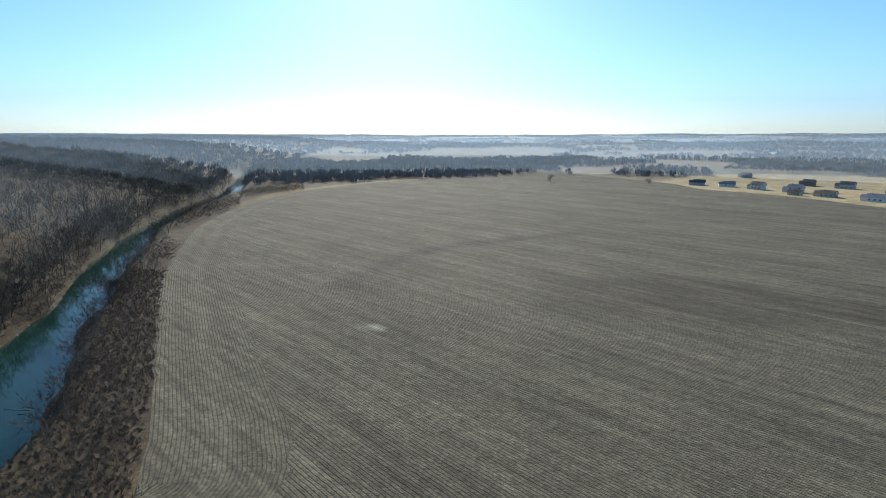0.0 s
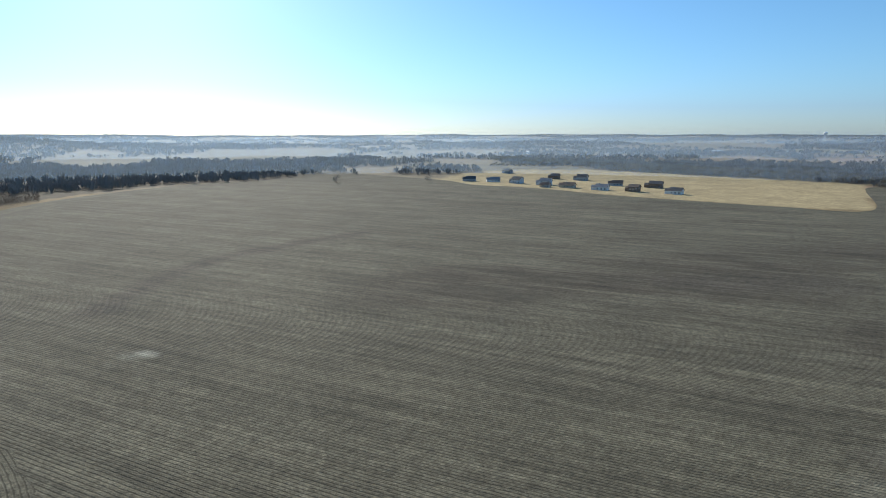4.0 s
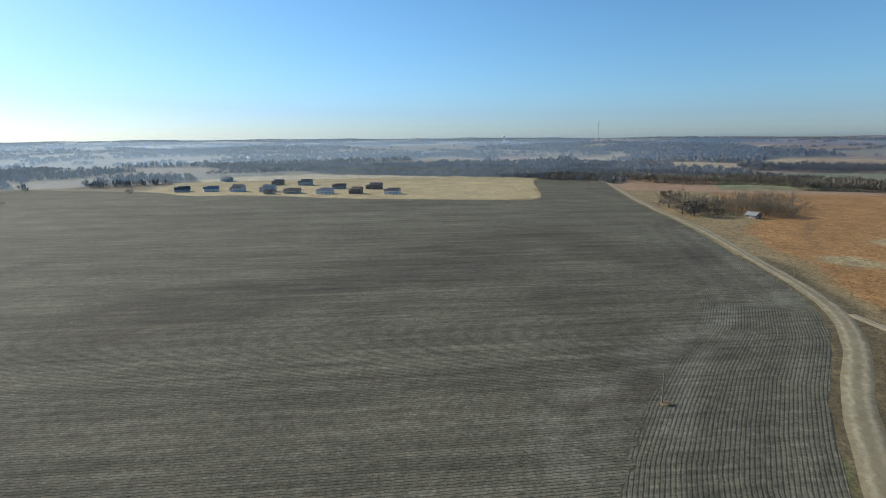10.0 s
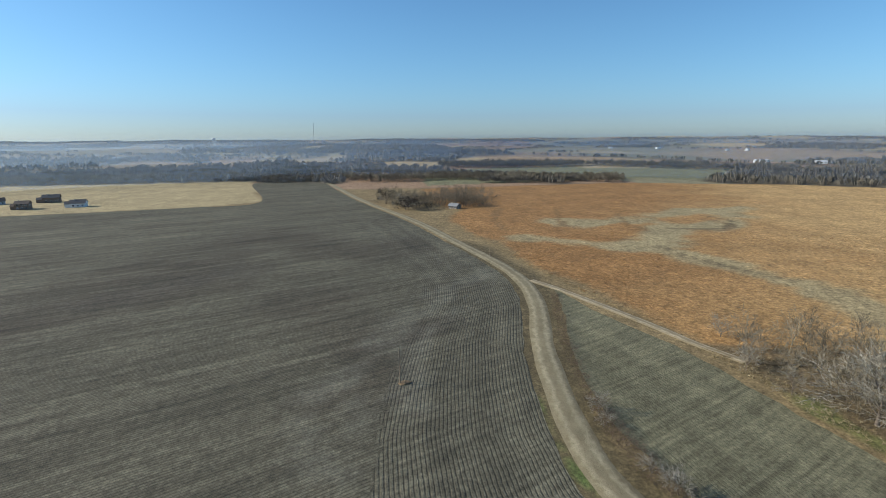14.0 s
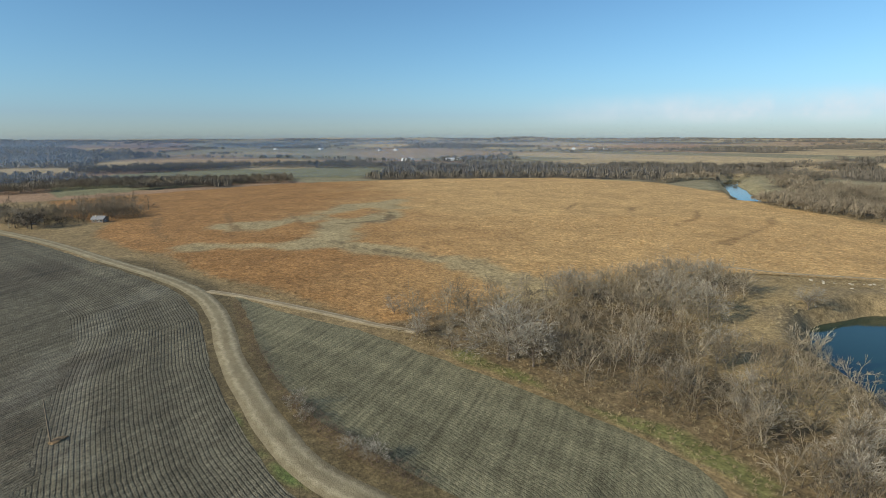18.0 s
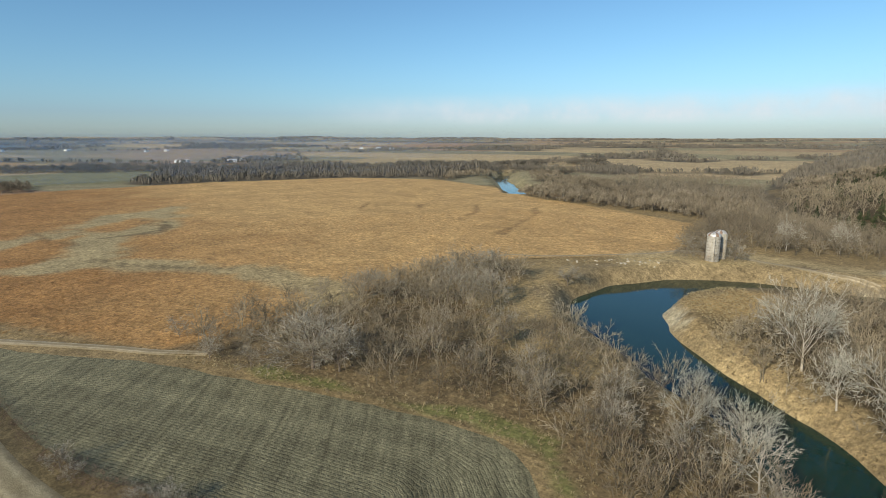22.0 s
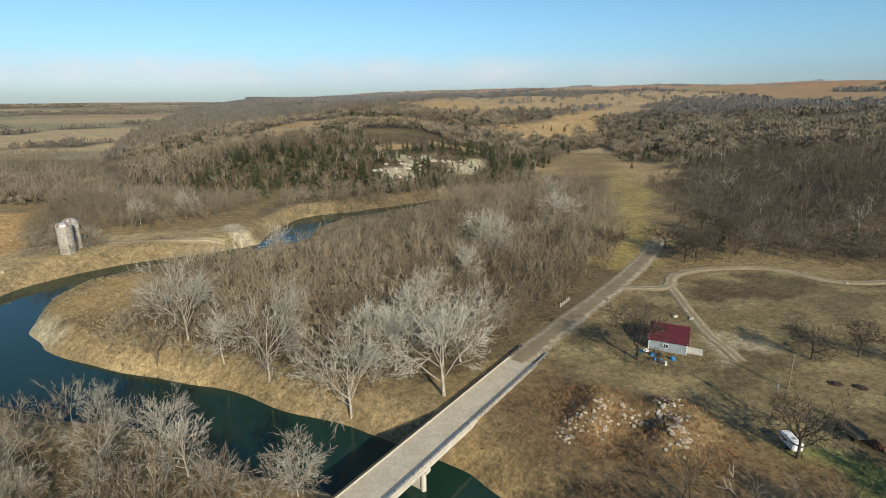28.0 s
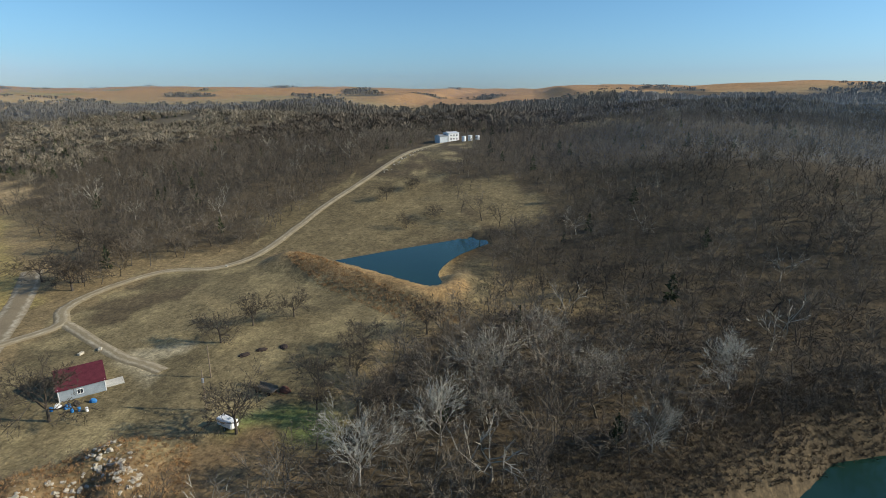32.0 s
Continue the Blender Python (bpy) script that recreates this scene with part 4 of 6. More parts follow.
WILD = [light_tree(100 + k, 0.50, 0.16, (4, 3, 2, 3), 0.0135, 0.014) for k in range(7)]
OAK_FORMS = [light_tree(150 + k, 0.52, 0.20, (6, 4, 3, 4), 0.0075, 0.015, crooked=0.24, lift=0.05, wide_fork=0.75) for k in range(7)]
WILD_FINE = [light_tree(155 + k, 0.44, 0.14, (5, 3, 3, 4), 0.0125, 0.012) for k in range(6)]
WILD_NEAR = [light_tree(110 + k, 0.38, 0.12, (5, 3, 3, 4), 0.0115, 0.010, lift=0.07, lean=0.8) for k in range(7)]
WILD_FAR = [dome_tree(120 + k, 68, 0.060) for k in range(5)]
WILD_DOT = [far_clump(140 + k, 14, 0.15) for k in range(4)]
CLUMP = [far_clump(145 + k, 24, 0.085) for k in range(4)]
SHRUB = [wild_tree(160 + k, 0.52, 0.0, 60, 0.0125, 6, 0.0, 0.7) for k in range(5)]
CEDARS = [wild_cedar(180 + k, 70) for k in range(4)]
TUFTS = [tuft(190 + k, 13, 0.42) for k in range(3)]

# woods on the hills
def hill_keep(x, y, r):
    ok = off_water(x, y, 4) & off_roads(x, y, 6) & ~inside(x, y, YARD)
    ok &= far_from(x, y, [(-128, -170), (-160, -215), (-215, -280), (-290, -370)])[0] > 15 + 3 * sway(x, y, 25, 21)
    for line, wide in CLEARINGS:
        ok &= (far_from(x, y, line)[0] > wide + 0.25 * wide * sway(x, y, 45, 21)) | (r.random(len(x)) < 0.05 + 0.35 * (sway(x, y, 60, 29) > 0.55))
    ok &= (far_from(x, y, OUTCROP)[0] > 16) | (r.random(len(x)) < 0.25)
    ok &= (far_from(x, y, [(-242, -78), (-285, -72), (-300, -30), (-262, -6)])[0] > 22) | (r.random(len(x)) < 0.12)
    ok &= (sway(x, y, 130, 31) < 0.62) | (y > -430)
    ok &= np.hypot(x + 456, y + 62) > 26
    return ok & ~inside(x, y, FIELD)


HILLS = [(-60, -5), (-96, 40), (-126, 110), (-140, 170), (-165, 240), (-200, 340), (-225, 440), (-250, 600), (-560, 640), (-720, 300), (-720, -500), (-450, -720), (0, -760), (140, -700), (90, -430), (40, -372), (-20, -345),
         (-110, -345), (-190, -345), (-215, -385), (-330, -520), (-400, -560), (-330, -430), (-235, -270), (-172, -172), (-130, -146), (-45, -66)]
hx, hy = scatter(HILLS, 7.2, 1, hill_keep)
tall = 10.8 + 2.2 * rng.normal(size=len(hx)) * 0.7 + 1.5 * sway(hx, hy, 90, 51)
south = (hy < -340)
cedar = south & (rng.random(len(hx)) < np.where(far_from(hx, hy, [(-20, -400), (-90, -410), (-150, -420), (-200, -420)])[0] < 66, 0.68, np.where(sway(hx, hy, 55, 52) > 0.2, 0.2, 0.03)) * (hy > -700))
cedar |= (rng.random(len(hx)) < 0.02)
near = np.hypot(hx, hy) < 520
pale = rng.random(len(hx)) < 0.02
slope = near & ~cedar & ~pale & ~south
close = np.hypot(hx, hy) < 255
stand("oak_woods", OAK_FORMS, hx[slope & close], hy[slope & close], tall[slope & close], DARK_TWIG, "dense leafless oak woods west of the river")
middle = slope & ~close & (np.hypot(hx, hy) < 360)
beyond = slope & ~close & ~middle
stand("hillside_woods", WILD, hx[middle], hy[middle], tall[middle], DARK_TWIG, "dense leafless dark oak woods on the hillsides")
stand("hilltop_woods", WILD, hx[beyond], hy[beyond], tall[beyond], DARK_TWIG, "leafless dark oak woods along the hilltops")
stand("bluff_woods", WILD, hx[near & ~cedar & south], hy[near & ~cedar & south], tall[near & ~cedar & south], SAPLING_TWIG, "leafless grey woods on the river bluff")
stand("pale_hillside_trees", WILD, hx[near & pale & ~south], hy[near & pale & ~south], tall[near & pale & ~south] * 1.15, ELM_TWIG, "scattered pale bare trees in the hillside woods")
thin = ~near & ~cedar & (rng.random(len(hx)) < np.where(hy > 200, 0.7, 0.4))
upland = thin & (hy < -300)
thin &= ~upland
stand("upland_woods", WILD_FAR, hx[upland], hy[upland], tall[upland] * 0.85, GREY_TWIG, "grey leafless woods on the southern upland", wide=1.5)
stand("ridge_woods", WILD_FAR, hx[thin], hy[thin], tall[thin], DARK_TWIG, "leafless woods along the far ridges", wide=1.35)
stand("cedar_trees", CEDARS, hx[cedar], hy[cedar], 5.0 + 4.5 * rng.random(cedar.sum()), CEDAR, "dark green cedars on the stony bluff", "cedars")

# far hills and plain
def far_keep(x, y, r):
    d = np.where(inside(x, y, VALLEY), 0, far_from(x, y, VALLEY, True)[0])
    rr = np.hypot(x, y)
    open_land = np.zeros(len(x), bool)
    for line, wide in CLEARINGS:
        open_land |= (far_from(x, y, line)[0] < wide * (1 + 0.3 * sway(x, y, 60, 27))) & (r.random(len(x)) > 0.06 + 0.4 * (sway(x, y, 60, 29) > 0.55))
    return (woodland(x, y, d) > 0) & ~open_land & ~inside(x, y, HILLS) & ~inside(x, y, LAWN) & ~inside(x, y, FIELD) & ~inside(x, y, PRAIRIE) & (rr > 640) & off_water(x, y)


fx, fy = scatter([(-1150, -1150), (1150, -1150), (1150, 1150), (-1150, 1150)], 13, 2, lambda x, y, r: far_keep(x, y, r) & (np.hypot(x, y) < 1150))
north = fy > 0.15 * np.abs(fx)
for name, pick, twig, side in (("middle_woods", north, HAZE_PALE_TWIG, "north"), ("middle_woods_south", ~north, FAR_TWIG, "south")):
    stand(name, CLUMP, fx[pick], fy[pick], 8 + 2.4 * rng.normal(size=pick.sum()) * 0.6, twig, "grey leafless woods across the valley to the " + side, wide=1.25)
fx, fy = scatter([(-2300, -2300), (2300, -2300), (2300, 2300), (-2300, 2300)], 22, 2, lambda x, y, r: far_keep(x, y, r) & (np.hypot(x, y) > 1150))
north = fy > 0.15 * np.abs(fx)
for name, pick, twig, side in (("distant_woods", north, HAZE_PALE_TWIG, "north"), ("distant_woods_south", ~north, FAR_TWIG, "south")):
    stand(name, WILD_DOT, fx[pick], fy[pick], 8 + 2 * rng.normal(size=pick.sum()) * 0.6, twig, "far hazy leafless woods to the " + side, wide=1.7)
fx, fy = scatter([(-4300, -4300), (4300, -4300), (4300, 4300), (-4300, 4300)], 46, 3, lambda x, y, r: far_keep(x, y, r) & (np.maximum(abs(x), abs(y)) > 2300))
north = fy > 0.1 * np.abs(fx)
for name, pick, twig, side in (("horizon_woods", north, HAZE_PALE_TWIG, "north"), ("horizon_woods_south", ~north, FAR_TWIG, "south")):
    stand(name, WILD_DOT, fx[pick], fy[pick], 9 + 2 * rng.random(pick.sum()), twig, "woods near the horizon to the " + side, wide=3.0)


def belt(name, line, wide, spacing, tall, forms, material, label, seed, spread=1.0):
    line = np.asarray(line, float)
    lo, hi = line.min(0) - wide, line.max(0) + wide
    x, y = scatter([lo, (hi[0], lo[1]), hi, (lo[0], hi[1])], spacing, seed,
                   lambda x, y, r: (far_from(x, y, line)[0] < wide * (0.6 + 0.5 * sway(x, y, 70, seed))) & off_water(x, y, 1) & off_roads(x, y, 7) & ~inside(x, y, FIELD) & ~inside(x, y, LAWN))
    r = np.random.default_rng(seed)
    stand(name, forms, x, y, tall * r.uniform(0.5, 1.25, len(x)) * (1 + 0.15 * sway(x, y, 40, seed + 1)), material, label, wide=spread)


belt("creek_woods", [(560, 1000), (590, 760), (660, 560), (710, 420), (735, 250), (745, 80), (745, -60)], 55, 6.5, 9.5, WILD_FAR, GREY_TWIG, "grey leafless woods along the creek beyond the fields", 71)
belt("road_end_woods", [(760, 420), (800, 300), (820, 180), (800, 60), (770, -20)], 45, 7, 10, WILD_FAR, FAR_TWIG, "grey leafless belt of woods beyond the road", 83)
belt("hedgerow", [(690, 60), (712, -10), (735, -60)], 13, 4.5, 8.5, WILD_FAR, FAR_TWIG, "thin hedgerow of bare trees beyond the grassland", 72)
belt("valley_woods", [(1000, 150), (1020, -110), (960, -230), (860, -370), (800, -450), (740, -540), (690, -640), (600, -800), (500, -930)], 48, 6.5, 11.5, WILD_FAR, FAR_TWIG, "belt of leafless woods across the valley", 73)
belt("bend_woods", [(478, -500), (510, -560), (500, -596)], 24, 6, 10, WILD_FAR, GREY_TWIG, "bare woods at the far river bend", 74)
belt("bank_woods", [(110, -395), (190, -420), (300, -460), (320, -520), (420, -640), (470, -760)], 26, 7, 8, WILD_FAR, GREY_TWIG, "bare trees along the river beyond the grassland", 75)
belt("river_woods", [(300, -428), (240, -408), (180, -402), (135, -408)], 18, 6, 9, WILD_FAR, GREY_TWIG, "grey bare trees along the river bank", 84)
belt("upstream_woods", [(340, -580), (260, -525), (190, -475), (150, -445), (125, -420)], 34, 6.5, 9, WILD_FAR, GREY_TWIG, "bare woods below the end of the bluff", 85)
belt("upstream_far_woods", [(640, -570), (580, -660), (500, -720), (420, -690)], 26, 6.5, 9, WILD_FAR, FAR_TWIG, "thin belt of bare trees beyond the river bend", 86)
belt("channel_woods", [(-215, -348), (-150, -350), (-80, -346), (-30, -338)], 28, 5.2, 9, WILD_FINE, GREY_TWIG, "bare trees below the stony bluff", 87)
belt("channel_bank_woods", [(-205, -312), (-130, -312), (-100, -298)], 18, 5.0, 9.5, WILD_NEAR, SAPLING_TWIG, "slender bare trees along the back channel", 88)
x, y = scatter([(20, -342), (95, -350), (125, -392), (200, -415), (300, -452), (330, -560), (300, -700), (210, -730), (150, -640), (105, -450), (60, -385)], 7.6, 89, lambda x, y, r: off_water(x, y, 2) & (sway(x, y, 90, 89) > -0.75))
stand("bluff_foot_woods", WILD, x, y, 8.0 + 4.0 * np.random.default_rng(89).random(len(x)), GREY_TWIG, "grey leafless woods between the bluff and the river")
belt("river_corner_woods", [(-196, 345), (-214, 420), (-226, 520), (-250, 640), (-290, 760)], 26, 5.5, 11, WILD, DARK_TWIG, "dark bare trees crowding both river banks", 90)
belt("west_bank_trees", [(-120, 118), (-131, 142), (-142, 164), (-149, 187), (-166, 223), (-181, 257), (-195, 296), (-209, 337)], 17, 4.2, 8.5, WILD, DARK_TWIG, "dark bare trees leaning over the shaded river bank", 93)
belt("creek_line_woods", [(905, 372), (860, 437), (818, 511), (740, 640), (700, 760)], 26, 6.5, 9, WILD_FAR, FAR_TWIG, "grey leafless belt beyond the straw-coloured lawn", 91)
belt("homestead_grove", [(455, 96), (470, 78), (462, 58), (446, 52)], 15, 4.6, 10, WILD_FINE, GREY_TWIG, "grey grove of slender bare trees behind the farmhouse", 92)
belt("north_woods", [(-190, 640), (-100, 690), (0, 740), (90, 800), (150, 860)], 30, 7, 8, WILD_FAR, HAZE_PALE_TWIG, "grey wood at the field's far end", 76)
belt("north_belt", [(-300, 900), (-100, 930), (100, 1020), (260, 1120)], 70, 8, 10, WILD_FAR, HAZE_PALE_TWIG, "grey belt of woods far beyond the field", 77)
belt("lawn_trees", [(420, 800), (500, 770), (560, 740)], 14, 9, 10, WILD_FAR, DARK_TWIG, "bare trees beyond the new houses", 78)
belt("homestead_trees", [(455, 150), (440, 125), (436, 95), (446, 70), (480, 58), (510, 70)], 26, 6.0, 12, WILD, GREY_TWIG, "bare trees round the old homestead", 79)
belt("field_thicket", [(-26, 30), (-64, 84), (-92, 136), (-112, 180), (-128, 222), (-148, 280), (-168, 350), (-176, 430), (-176, 500), (-158, 570)], 24, 2.9, 6.0, SHRUB, THICKET_TWIG, "dense dark rusty-brown thicket between field and river", 80)
belt("field_thicket_trees", [(-74, 90), (-104, 136), (-124, 186), (-142, 236), (-170, 310), (-186, 400), (-188, 500)], 9, 6.5, 8.5, WILD, DARK_TWIG, "bare trees on the river bank beside the field", 81)

# the riverside woods
NEAR_WOOD = [(152, -52), (128, -60), (97, -70), (70, -80), (54, -82), (38, -70), (16, -66), (4, -74), (14, -90), (30, -108), (52, -122), (72, -134), (96, -148), (104, -165), (112, -188), (138, -196), (156, -170), (158, -130), (160, -85)]
ISLE = [(46, -150), (20, -126), (-6, -108), (-30, -106), (-52, -118), (-84, -138), (-122, -166), (-150, -196), (-185, -245), (-215, -300), (-200, -325), (-120, -322), (-98, -284), (-62, -258), (-36, -234), (0, -214), (24, -220), (40, -200), (40, -172)]
BACK = [(100, -272), (76, -284), (44, -292), (22, -300), (2, -335), (-20, -338), (30, -362), (90, -405), (125, -385), (112, -330)]
keep = lambda x, y, r: off_water(x, y, 3.5) & off_roads(x, y, 5)
open_ground = lambda x, y: (far_from(x, y, [(118, -152), (98, -152), (92, -126)])[0] > 9 + 4 * sway(x, y, 15, 93)) & (far_from(x, y, [(100, -152), (112, -172), (126, -190)])[0] > 13 + 4 * sway(x, y, 15, 93))
x, y = scatter(NEAR_WOOD, 4.2, 4, lambda x, y, r: keep(x, y, r) & open_ground(x, y) & (sway(x, y, 34, 92) > -0.45))
stand("riverside_thicket", SHRUB, x, y, 1.2 + 1.8 * rng.random(len(x)), RUST_TWIG, "rusty-brown leafless thicket on the river bank", "thicket")
x, y = scatter(NEAR_WOOD, 4.4, 5, lambda x, y, r: keep(x, y, r) & open_ground(x, y) & (r.random(len(x)) < 0.8))
stand("riverside_trees", WILD_NEAR + WILD_FINE, x, y, 5.5 + 6.0 * rng.random(len(x)), SAPLING_TWIG, "slender grey bare trees on the river bank")
x, y = scatter(ISLE, 4.4, 6, lambda x, y, r: keep(x, y, r) & (r.random(len(x)) < 0.75))
stand("bottomland_thicket", SHRUB, x, y, 2.2 + 2.4 * rng.random(len(x)), GREY_TWIG, "grey-brown undergrowth in the river woods", "thicket")
x, y = scatter(ISLE, 4.9, 7, keep)
tall, front = 7.5 + 5.5 * rng.random(len(x)), y > -215
stand("bottomland_trees", WILD_NEAR + WILD_FINE, x[front], y[front], tall[front], SAPLING_TWIG, "leafless grey woods inside the river bend")
stand("bottomland_far_trees", WILD, x[~front], y[~front], tall[~front], GREY_TWIG, "grey leafless woods towards the back channel")
x, y = scatter(BACK, 5.6, 8, keep)
stand("bank_trees", WILD_FINE, x, y, 8.0 + 4 * rng.random(len(x)), GREY_TWIG, "pale grey bare trees below the bluff")
x, y = scatter([(-24, -72), (-30, -86), (-44, -98), (-52, -102), (-60, -94), (-52, -84), (-46, -70), (-40, -54), (-30, -58)], 1.35, 28, lambda x, y, r: off_water(x, y, 0.8) & off_roads(x, y, 4.5))
stand("bridge_bank_weeds", SHRUB, x, y, 0.8 + 2.0 * rng.random(len(x)), RUST_TWIG, "tangled rusty weeds on the bank beside the bridge", "weeds")
x, y = scatter([(-36, -92), (-52, -104), (-60, -98), (-84, -66), (-80, -40), (-66, -36), (-40, -62), (-32, -80)], 1.7, 9, lambda x, y, r: off_water(x, y, 1) & off_roads(x, y, 5) & (r.random(len(x)) < 0.6 + 0.4 * sway(x, y, 9, 94)))
stand("brush_beside_bridge", SHRUB, x, y, 1.0 + 1.8 * rng.random(len(x)), THICKET_TWIG, "rusty dry brush and weeds below the bridge", "brush")
x, y = scatter([(196, -7), (140, -8.5), (110, -11.5), (92, -16), (74, -27), (73, -31), (96, -20), (118, -14.5), (150, -11.5), (190, -10)], 0.85, 10, lambda x, y, r: off_roads(x, y, 4.6) & (r.random(len(x)) < 0.8))
stand("ditch_weeds", SHRUB, x, y, 0.9 + 1.5 * rng.random(len(x)), THICKET_TWIG, "dark dry weeds along the road ditch", "weeds")

x, y = scatter([(114, -12.5), (98, -15.5), (80, -24), (74, -30), (80, -29), (98, -20.5), (116, -16)], 0.9, 18, lambda x, y, r: off_roads(x, y, 4.8) & (sway(x, y, 7, 99) > -0.5))
stand("ditch_brush", SHRUB, x, y, 0.9 + 1.6 * rng.random(len(x)), THICKET_TWIG, "rusty brown brush beside the gravel road", "brush")
WEST_BANK = [(-30, -72), (-48, -34), (-60, 0), (-78, 30), (-96, 60), (-110, 96), (-124, 140), (-146, 132), (-134, 92), (-120, 56), (-100, 22), (-76, -8), (-60, -50), (-44, -66)]
LITTER = wood_material("leaf_litter", (0.085, 0.062, 0.038), (0.19, 0.145, 0.088))
x, y = scatter([(-118, 100), (-138, 150), (-152, 192), (-176, 240), (-208, 330), (-232, 430), (-245, 560), (-228, 560), (-212, 430), (-188, 325), (-155, 232), (-131, 186), (-112, 120)], 2.6, 17, lambda x, y, r: off_water(x, y, 2.5))
stand("far_bank_brush", SHRUB, x, y, 2.0 + 3.5 * rng.random(len(x)), DARK_TWIG, "dark brush along the river's wooded bank", "brush")
belt("shore_brush", [(-113, 118), (-124, 142), (-134, 163), (-139, 186), (-156, 221), (-171, 255), (-185, 294), (-199, 333)], 13, 2.3, 3.6, SHRUB, THICKET_TWIG, "rusty dark brush hanging over the river's shaded bank", 94)
x, y = scatter(WEST_BANK, 2.0, 15, lambda x, y, r: off_water(x, y, 1.5))
stand("west_bank_brush", SHRUB, x, y, 1.6 + 2.4 * rng.random(len(x)), DARK_TWIG, "dry dark brush along the shaded river bank", "brush")
x, y = scatter([(-60, -45), (-80, -5), (-110, 40), (-130, 100), (-160, 100), (-150, 20), (-150, -20), (-110, -36)], 4.2, 16, lambda x, y, r: off_water(x, y, 3))
stand("woodland_undergrowth", SHRUB, x, y, 1.5 + 2.5 * rng.random(len(x)), DARK_TWIG, "dark brown undergrowth below the bare oaks", "undergrowth")

# tufts of grass
def grass(name, ring, spacing, tall, material, label, seed, keep=None):
    x, y = scatter(ring, spacing, seed, keep)
    stand(name, TUFTS, x, y, tall * np.random.default_rng(seed).uniform(0.5, 1.2, len(x)), material, label, "grass", 1.1)


PRAIRIE_GRASS = wood_material("prairie_grass", (0.27, 0.15, 0.062), (0.43, 0.275, 0.13))
dry = lambda x, y, r: (far_from(x, y, DRAIN)[0] > 11) & off_roads(x, y, 4) & (np.minimum(far_from(x, y, DRAIN_2)[0], far_from(x, y, DRAIN_3)[0]) > 13) & (far_from(x, y, [(212, 0), (165, -36), (140, -54)])[0] > 4) & inside(x, y, PRAIRIE) & (sway(x, y, 9, 90) > -0.6)
grass("prairie_grass", [(205, -16), (165, -38), (140, -54), (146, -95), (158, -172), (116, -231), (95, -256), (130, -350), (250, -330), (330, -200), (340, -60), (290, 20), (240, 2)], 2.3, 1.0, PRAIRIE_GRASS, "tall orange prairie grass in tufts", 11, dry)
grass("bank_grass", [(78, -205), (70, -180), (46, -152), (20, -128), (-8, -104), (-2, -112), (34, -160), (46, -200), (56, -216), (70, -216)], 1.05, 0.75, STRAW, "straw-coloured grass on the river bank", 12, lambda x, y, r: off_water(x, y, 1.6) & (far_from(x, y, [(78, -202), (75, -190), (68, -178), (58, -168)])[0] > 4.5))
grass("silo_bank_grass", [(130, -196), (108, -224), (94, -246), (60, -256), (28, -254), (24, -262), (60, -270), (98, -262), (126, -228), (140, -206)], 1.5, 0.7, STRAW, "straw-coloured grass above the cut bank", 27, lambda x, y, r: off_water(x, y, 2) & off_roads(x, y, 3))
grass("dam_grass", [(-196, -90), (-184, -80), (-152, -38), (-148, -20), (-140, -22), (-140, -40), (-168, -78), (-186, -96)], 1.1, 1.0, PRAIRIE_GRASS, "tall rusty grass on the pond dam", 13)
grass("verge_grass", [(150, -44), (97, -63), (68, -73), (55, -74), (40, -64), (36, -72), (54, -82), (70, -80), (97, -70), (150, -52)], 1.1, 0.8, STRAW, "straw-coloured grass along the strip field", 14, lambda x, y, r: r.random(len(x)) < 0.6)

# single trees
def tree_kind(seed, bark, twig, label, *shape, **more):
    (wv, wf), (cv, cf) = bare_tree(seed, *shape, **more)
    ob = new("tree")
    tagged(ob, label, "tree")
    part("trunk", mesh_from("trunk", wv, wf, bark, True), bark, ob)
    me = mesh_from("crown", cv, cf, twig)
    value(me, "tone", np.clip(np.random.default_rng(seed).normal(0.5, 0.25) + 0.35 * np.sin(np.arange(len(cv)) // 60 * 2.4), 0, 1))
    part("crown", me, twig, ob)
    return ob


SYCAMORES = [tree_kind(200 + k, PALE_BARK, PALE_TWIG, "tall leafless sycamore with pale grey branches by the river", 0.42, 0.16, (8, 4, 4, 4, 5), 0.0040, 0.015, lift=0.04, lean=1.0) for k in range(4)]
ELMS = [tree_kind(210 + k, GREY_BARK, ELM_TWIG, "leafless grey-brown tree with a broad crown", 0.52, 0.12, (8, 4, 4, 4, 5), 0.0052, 0.015, lift=0.03, lean=1.1) for k in range(4)]
OAKS = [tree_kind(220 + k, OAK_BARK, OAK_TWIG, "dark bare oak with crooked spreading limbs", 0.60, 0.20, (8, 4, 4, 4, 5), 0.0066, 0.020, crooked=0.26, lift=0.02, wide_fork=0.85, lean=1.25) for k in range(3)]
placed = set()


def plant(kind, x, y, tall, wide=1.0):
    """One single tree of a kind; the first use of a form takes the form itself."""
    r = np.random.default_rng(int(abs(x * 131 + y * 37)) + 5)
    ob = kind[r.integers(len(kind))]
    tall = tall * (1.3 if kind is SYCAMORES else 1.15)
    m = pose(x, y, level(x, y), 0, 0, r.uniform(0, 360)) @ Matrix.Diagonal((tall * wide, tall * wide, tall, 1))
    if ob.name in placed:
        ob = copy_thing(ob, m)
    else:
        placed.add(ob.name)
    ob.matrix_basis = m
    return ob


